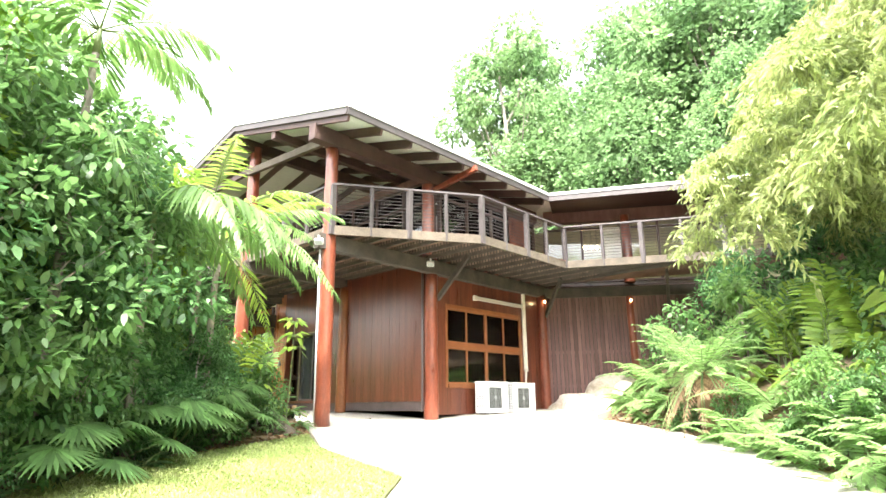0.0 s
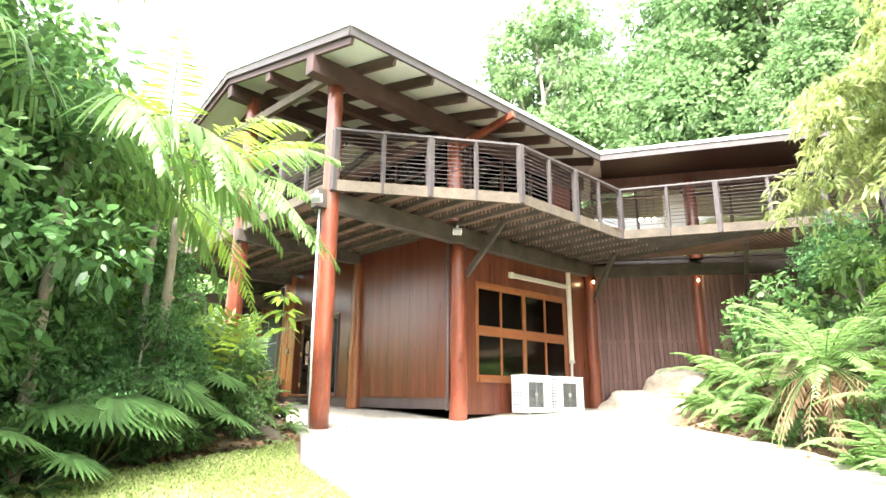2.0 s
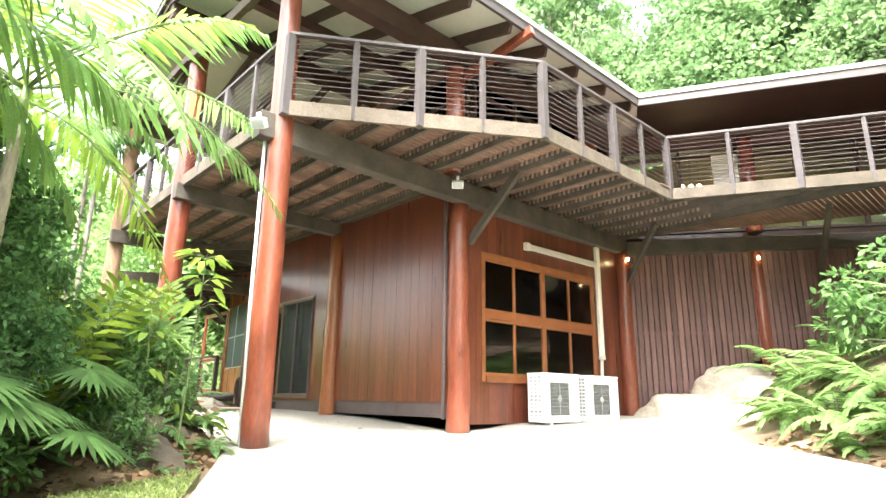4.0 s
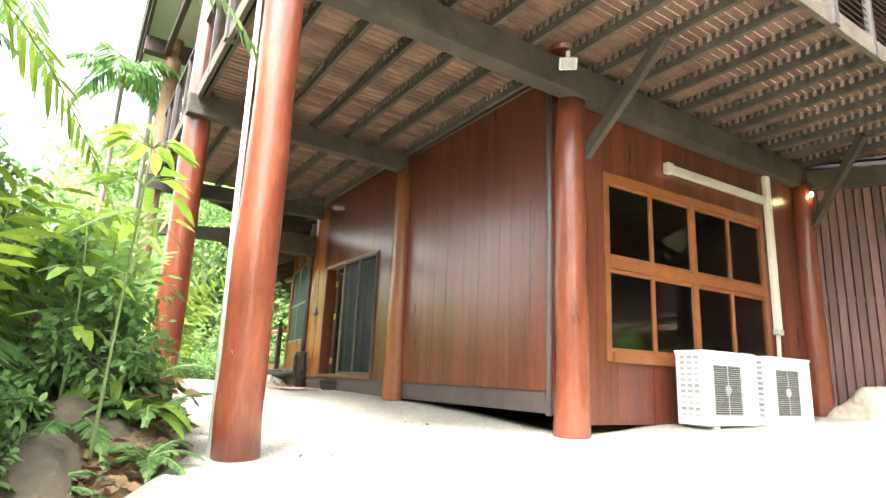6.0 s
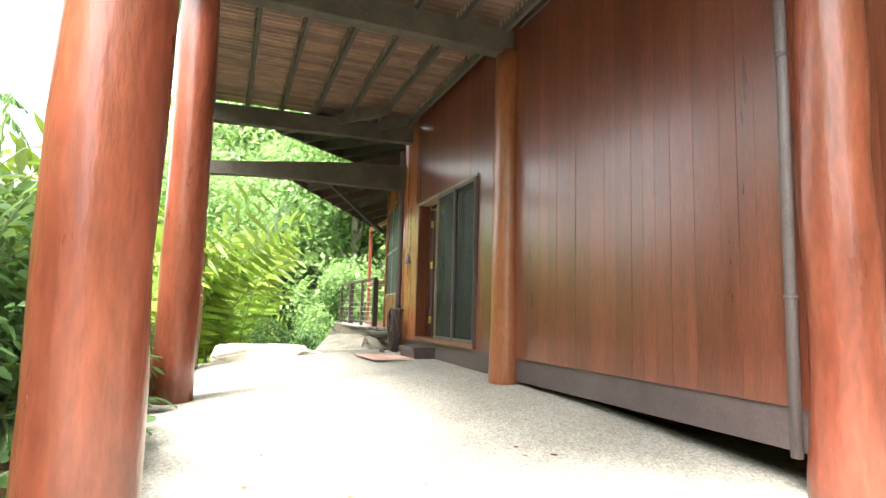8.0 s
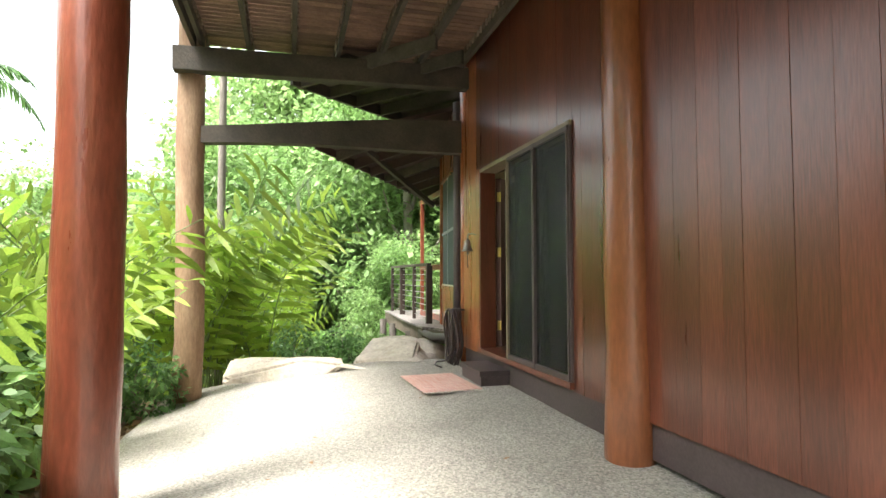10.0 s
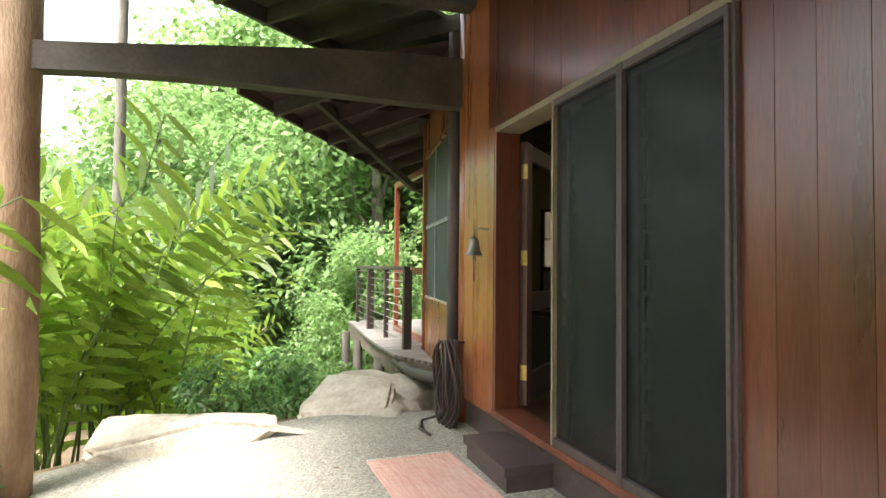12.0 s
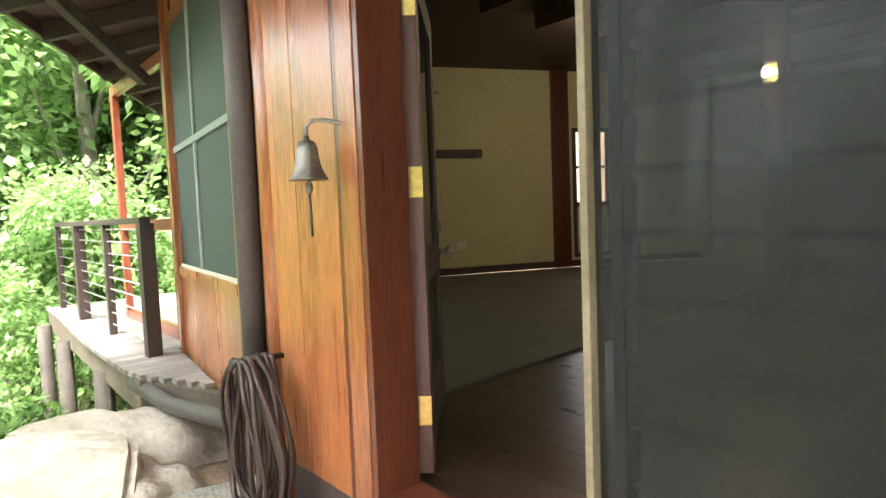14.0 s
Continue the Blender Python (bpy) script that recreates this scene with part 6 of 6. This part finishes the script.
for x, y, s, k in ((5.0, 3.4, 1.1, 1), (6.4, 3.2, 1.3, 0), (7.9, 3.2, 1.4, 1), (9.4, 2.4, 1.5, 1), (10.8, 1.0, 1.5, 0), (11.5, -1.0, 1.3, 1), (8.6, -0.85, 0.6, 1), (8.2, -0.3, 0.7, 0), (9.0, -0.6, 0.7, 1), (6.9, 0.3, 0.5, 1), (5.9, 0.55, 0.4, 1), (8.2, -1.2, 0.5, 1), (10.9, -3.6, 0.9, 1)):
    again((low_a, low_b)[k], x, y, rngf.uniform(0, 360), s)
for x, y, s, k in ((7.5, 5.5, 0.9, 1), (9.5, 5.0, 1.0, 0), (11.5, 3.5, 1.1, 1), (12.5, 0.5, 1.0, 0), (13.5, -2.5, 1.0, 1), (5.8, 4.8, 0.6, 1)):
    again((near_a, near_b, near_c)[k], x, y, rngf.uniform(0, 360), s)
BT = [[(7.6, 0.4, 2.9), (6.0, 1.9, 3.3), (6.6, 1.2, 4.4), (7.1, 2.6, 3.9), (7.6, 0.9, 5.4), (6.7, 2.9, 5.6)], [(8.7, -0.7, 3.2), (9.4, -1.6, 3.6), (8.0, 0.2, 4.6), (8.6, -0.6, 5.4), (9.1, 0.9, 3.9), (8.2, 1.8, 6.6), (9.6, -1.2, 6.2)], [(10.4, -1.8, 5.0), (10.9, -2.6, 6.0), (9.9, 0.2, 7.2), (11.3, -0.9, 4.0), (7.4, 3.6, 7.4)]]
for i, (b, tips) in enumerate(zip(((9.3, 4.2), (10.6, 2.9), (12.6, 1.6)), BT)):
    bamboo("yellow-green feathery bamboo arching over the drive", (*b, ground_z(*b)), [(x, y, z) for x, y, z in tips], 3600, i)

# canes and palms past the terrace edge
gin = put(ginger("dense clump of bright green ginger canes with long leaves", 12, 3.3, LEAF_GINGER, 0.55, 0.48), -8.5, -3.6, -0.5, 0, 1.1)
for x, y, z, s, t in ((-6.9, -4.3, -0.9, 1.0, 60), (-9.4, -3.0, -0.7, 1.1, 130), (-8.8, -4.4, -0.7, 1.2, 200), (-10.0, -3.1, -0.7, 1.2, 260), (-7.6, -5.3, -1.2, 1.1, 310), (-9.4, -5.4, -1.4, 1.15, 20), (-10.4, -2.4, -1.0, 0.9, 90), (-6.0, -4.6, -0.9, 0.9, 150), (-5.2, -4.3, -0.8, 0.8, 220), (-11.0, -4.4, -1.5, 1.1, 280)):
    again(gin, x, y, t, s, z)
for x, y, s, t in ((-1.5, -4.6, 0.8, 40), (-2.6, -4.9, 0.88, 170), (-3.7, -5.1, 0.85, 290), (-0.9, -5.1, 0.8, 100)):
    again(gin, x, y, t, s, -0.45)
gin2 = put(ginger("tall ginger canes growing out of the gully", 12, 3.0, LEAF_GINGER, 0.45, 0.45), -6.5, -5.6, -1.2, 0)
for x, y, z, s, t in ((-9.0, -6.6, -1.6, 1.1, 70), (-11.5, -6.0, -1.8, 1.2, 140), (-12.2, -2.8, -1.7, 1.0, 210), (-7.8, -7.4, -1.6, 1.2, 300), (-4.3, -5.0, -0.9, 0.9, 30)):
    again(gin2, x, y, t, s, z)
for x, y, s, k in ((-9.6, -1.3, 0.8, 1), (-10.8, -1.0, 0.9, 0), (-9.2, -0.75, 0.5, 0), (-11.8, -0.9, 1.0, 1), (-12.8, -1.4, 1.2, 0), (-8.0, -2.1, 0.5, 1), (-6.7, -3.7, 0.6, 1), (-10.2, -0.6, 0.55, 1)):
    again((low_a, low_b)[k], x, y, rngf.uniform(0, 360), s)
tp = put(feather_palm("tall thin grey-ringed palm in the gully", 7.8, 9, 1.7, 0.45, LEAF, 0.06, 0.7), -10.1, -3.25, -1.0, 0)
again(tp, -6.95, -3.98, 50, 0.8, -0.9)
again(tp, -13.5, -8.5, 90, 0.9, -2.0)
again(tp, -5.4, -6.2, 140, 0.75, -1.1)


# ---- lawn and litter ----
def scatter(poly, n):
    x0, x1 = min(p[0] for p in poly), max(p[0] for p in poly)
    y0, y1 = min(p[1] for p in poly), max(p[1] for p in poly)
    out = []
    while len(out) < n:
        x, y = random.uniform(x0, x1), random.uniform(y0, y1)
        if inside(x, y, poly):
            out.append((x, y, slope_z(x, y)))
    return np.array(out)


LAWN_NEAR = [(1.0, -4.0), (2.4, -4.75), (4.95, -5.4), (7.0, -8.2), (4.6, -9.2), (2.6, -8.6), (1.6, -7.2), (1.4, -5.6)]
g = scatter(LAWN_NEAR, 42000)
g[:, 2] -= 0.01
gd = np.stack([RNG.normal(size=len(g)) * 0.6, RNG.normal(size=len(g)) * 0.6, np.ones(len(g))], 1)
gl = RNG.uniform(0.03, 0.085, len(g))
lawn = tagged(new("lawn", leaf_mesh("lawn", g, gd, RNG.normal(size=g.shape), gl, np.full(len(g), 0.0055), GRASS, droop=0.3)), "sunlit green lawn grass beside the driveway", "grass", kind="stuff")
BANKS = [[(3.4, 1.9), (6.0, 0.4), (9.4, -2.9), (10.6, -2.4), (7.0, 1.2), (4.2, 2.9)], [(0.2, -3.6), (1.0, -4.0), (1.4, -5.6), (1.6, -7.2), (2.6, -8.6), (1.9, -9.0), (0.3, -7.0), (-0.6, -4.6)], [(-6.6, -2.6), (-6.1, -3.3), (-0.1, -3.36), (0.7, -3.85), (0.2, -4.3), (-6.4, -4.0)]]
pts = []
for bk, cnt in zip(BANKS, (2600, 2200, 1500)):
    p = scatter(bk, cnt)
    p[:, 2] = [ground_z(a, b) + 0.015 for a, b in p[:, :2]]
    pts.append(p)
p = np.concatenate(pts)
ax = RNG.normal(size=p.shape) * np.array([[1, 1, 0.25]])
L = RNG.uniform(0.04, 0.13, len(p))
tagged(new("leaf_litter", leaf_mesh("leaf_litter", p, ax, RNG.normal(size=p.shape) * np.array([[1, 1, 0.3]]), L, L * 0.28, LEAF_DRY, droop=0.1)), "dry brown fallen leaves on the garden banks", "leaf litter", kind="stuff")
p = scatter([(-6.5, -0.5), (-6.0, -3.0), (0.5, -3.2), (3.5, -3.8), (4.0, 0.5), (0.6, 4.0), (0.5, -0.5)], 90)
p[:, 2] += 0.012
ax = RNG.normal(size=p.shape) * np.array([[1, 1, 0.1]])
L = RNG.uniform(0.02, 0.06, len(p))
tagged(new("fallen_leaves", leaf_mesh("fallen_leaves", p, ax, RNG.normal(size=p.shape) * np.array([[1, 1, 0.1]]), L, L * 0.3, LEAF_DRY, droop=0.05)), "scattered dry leaves on the concrete terrace", "leaf litter", kind="stuff")
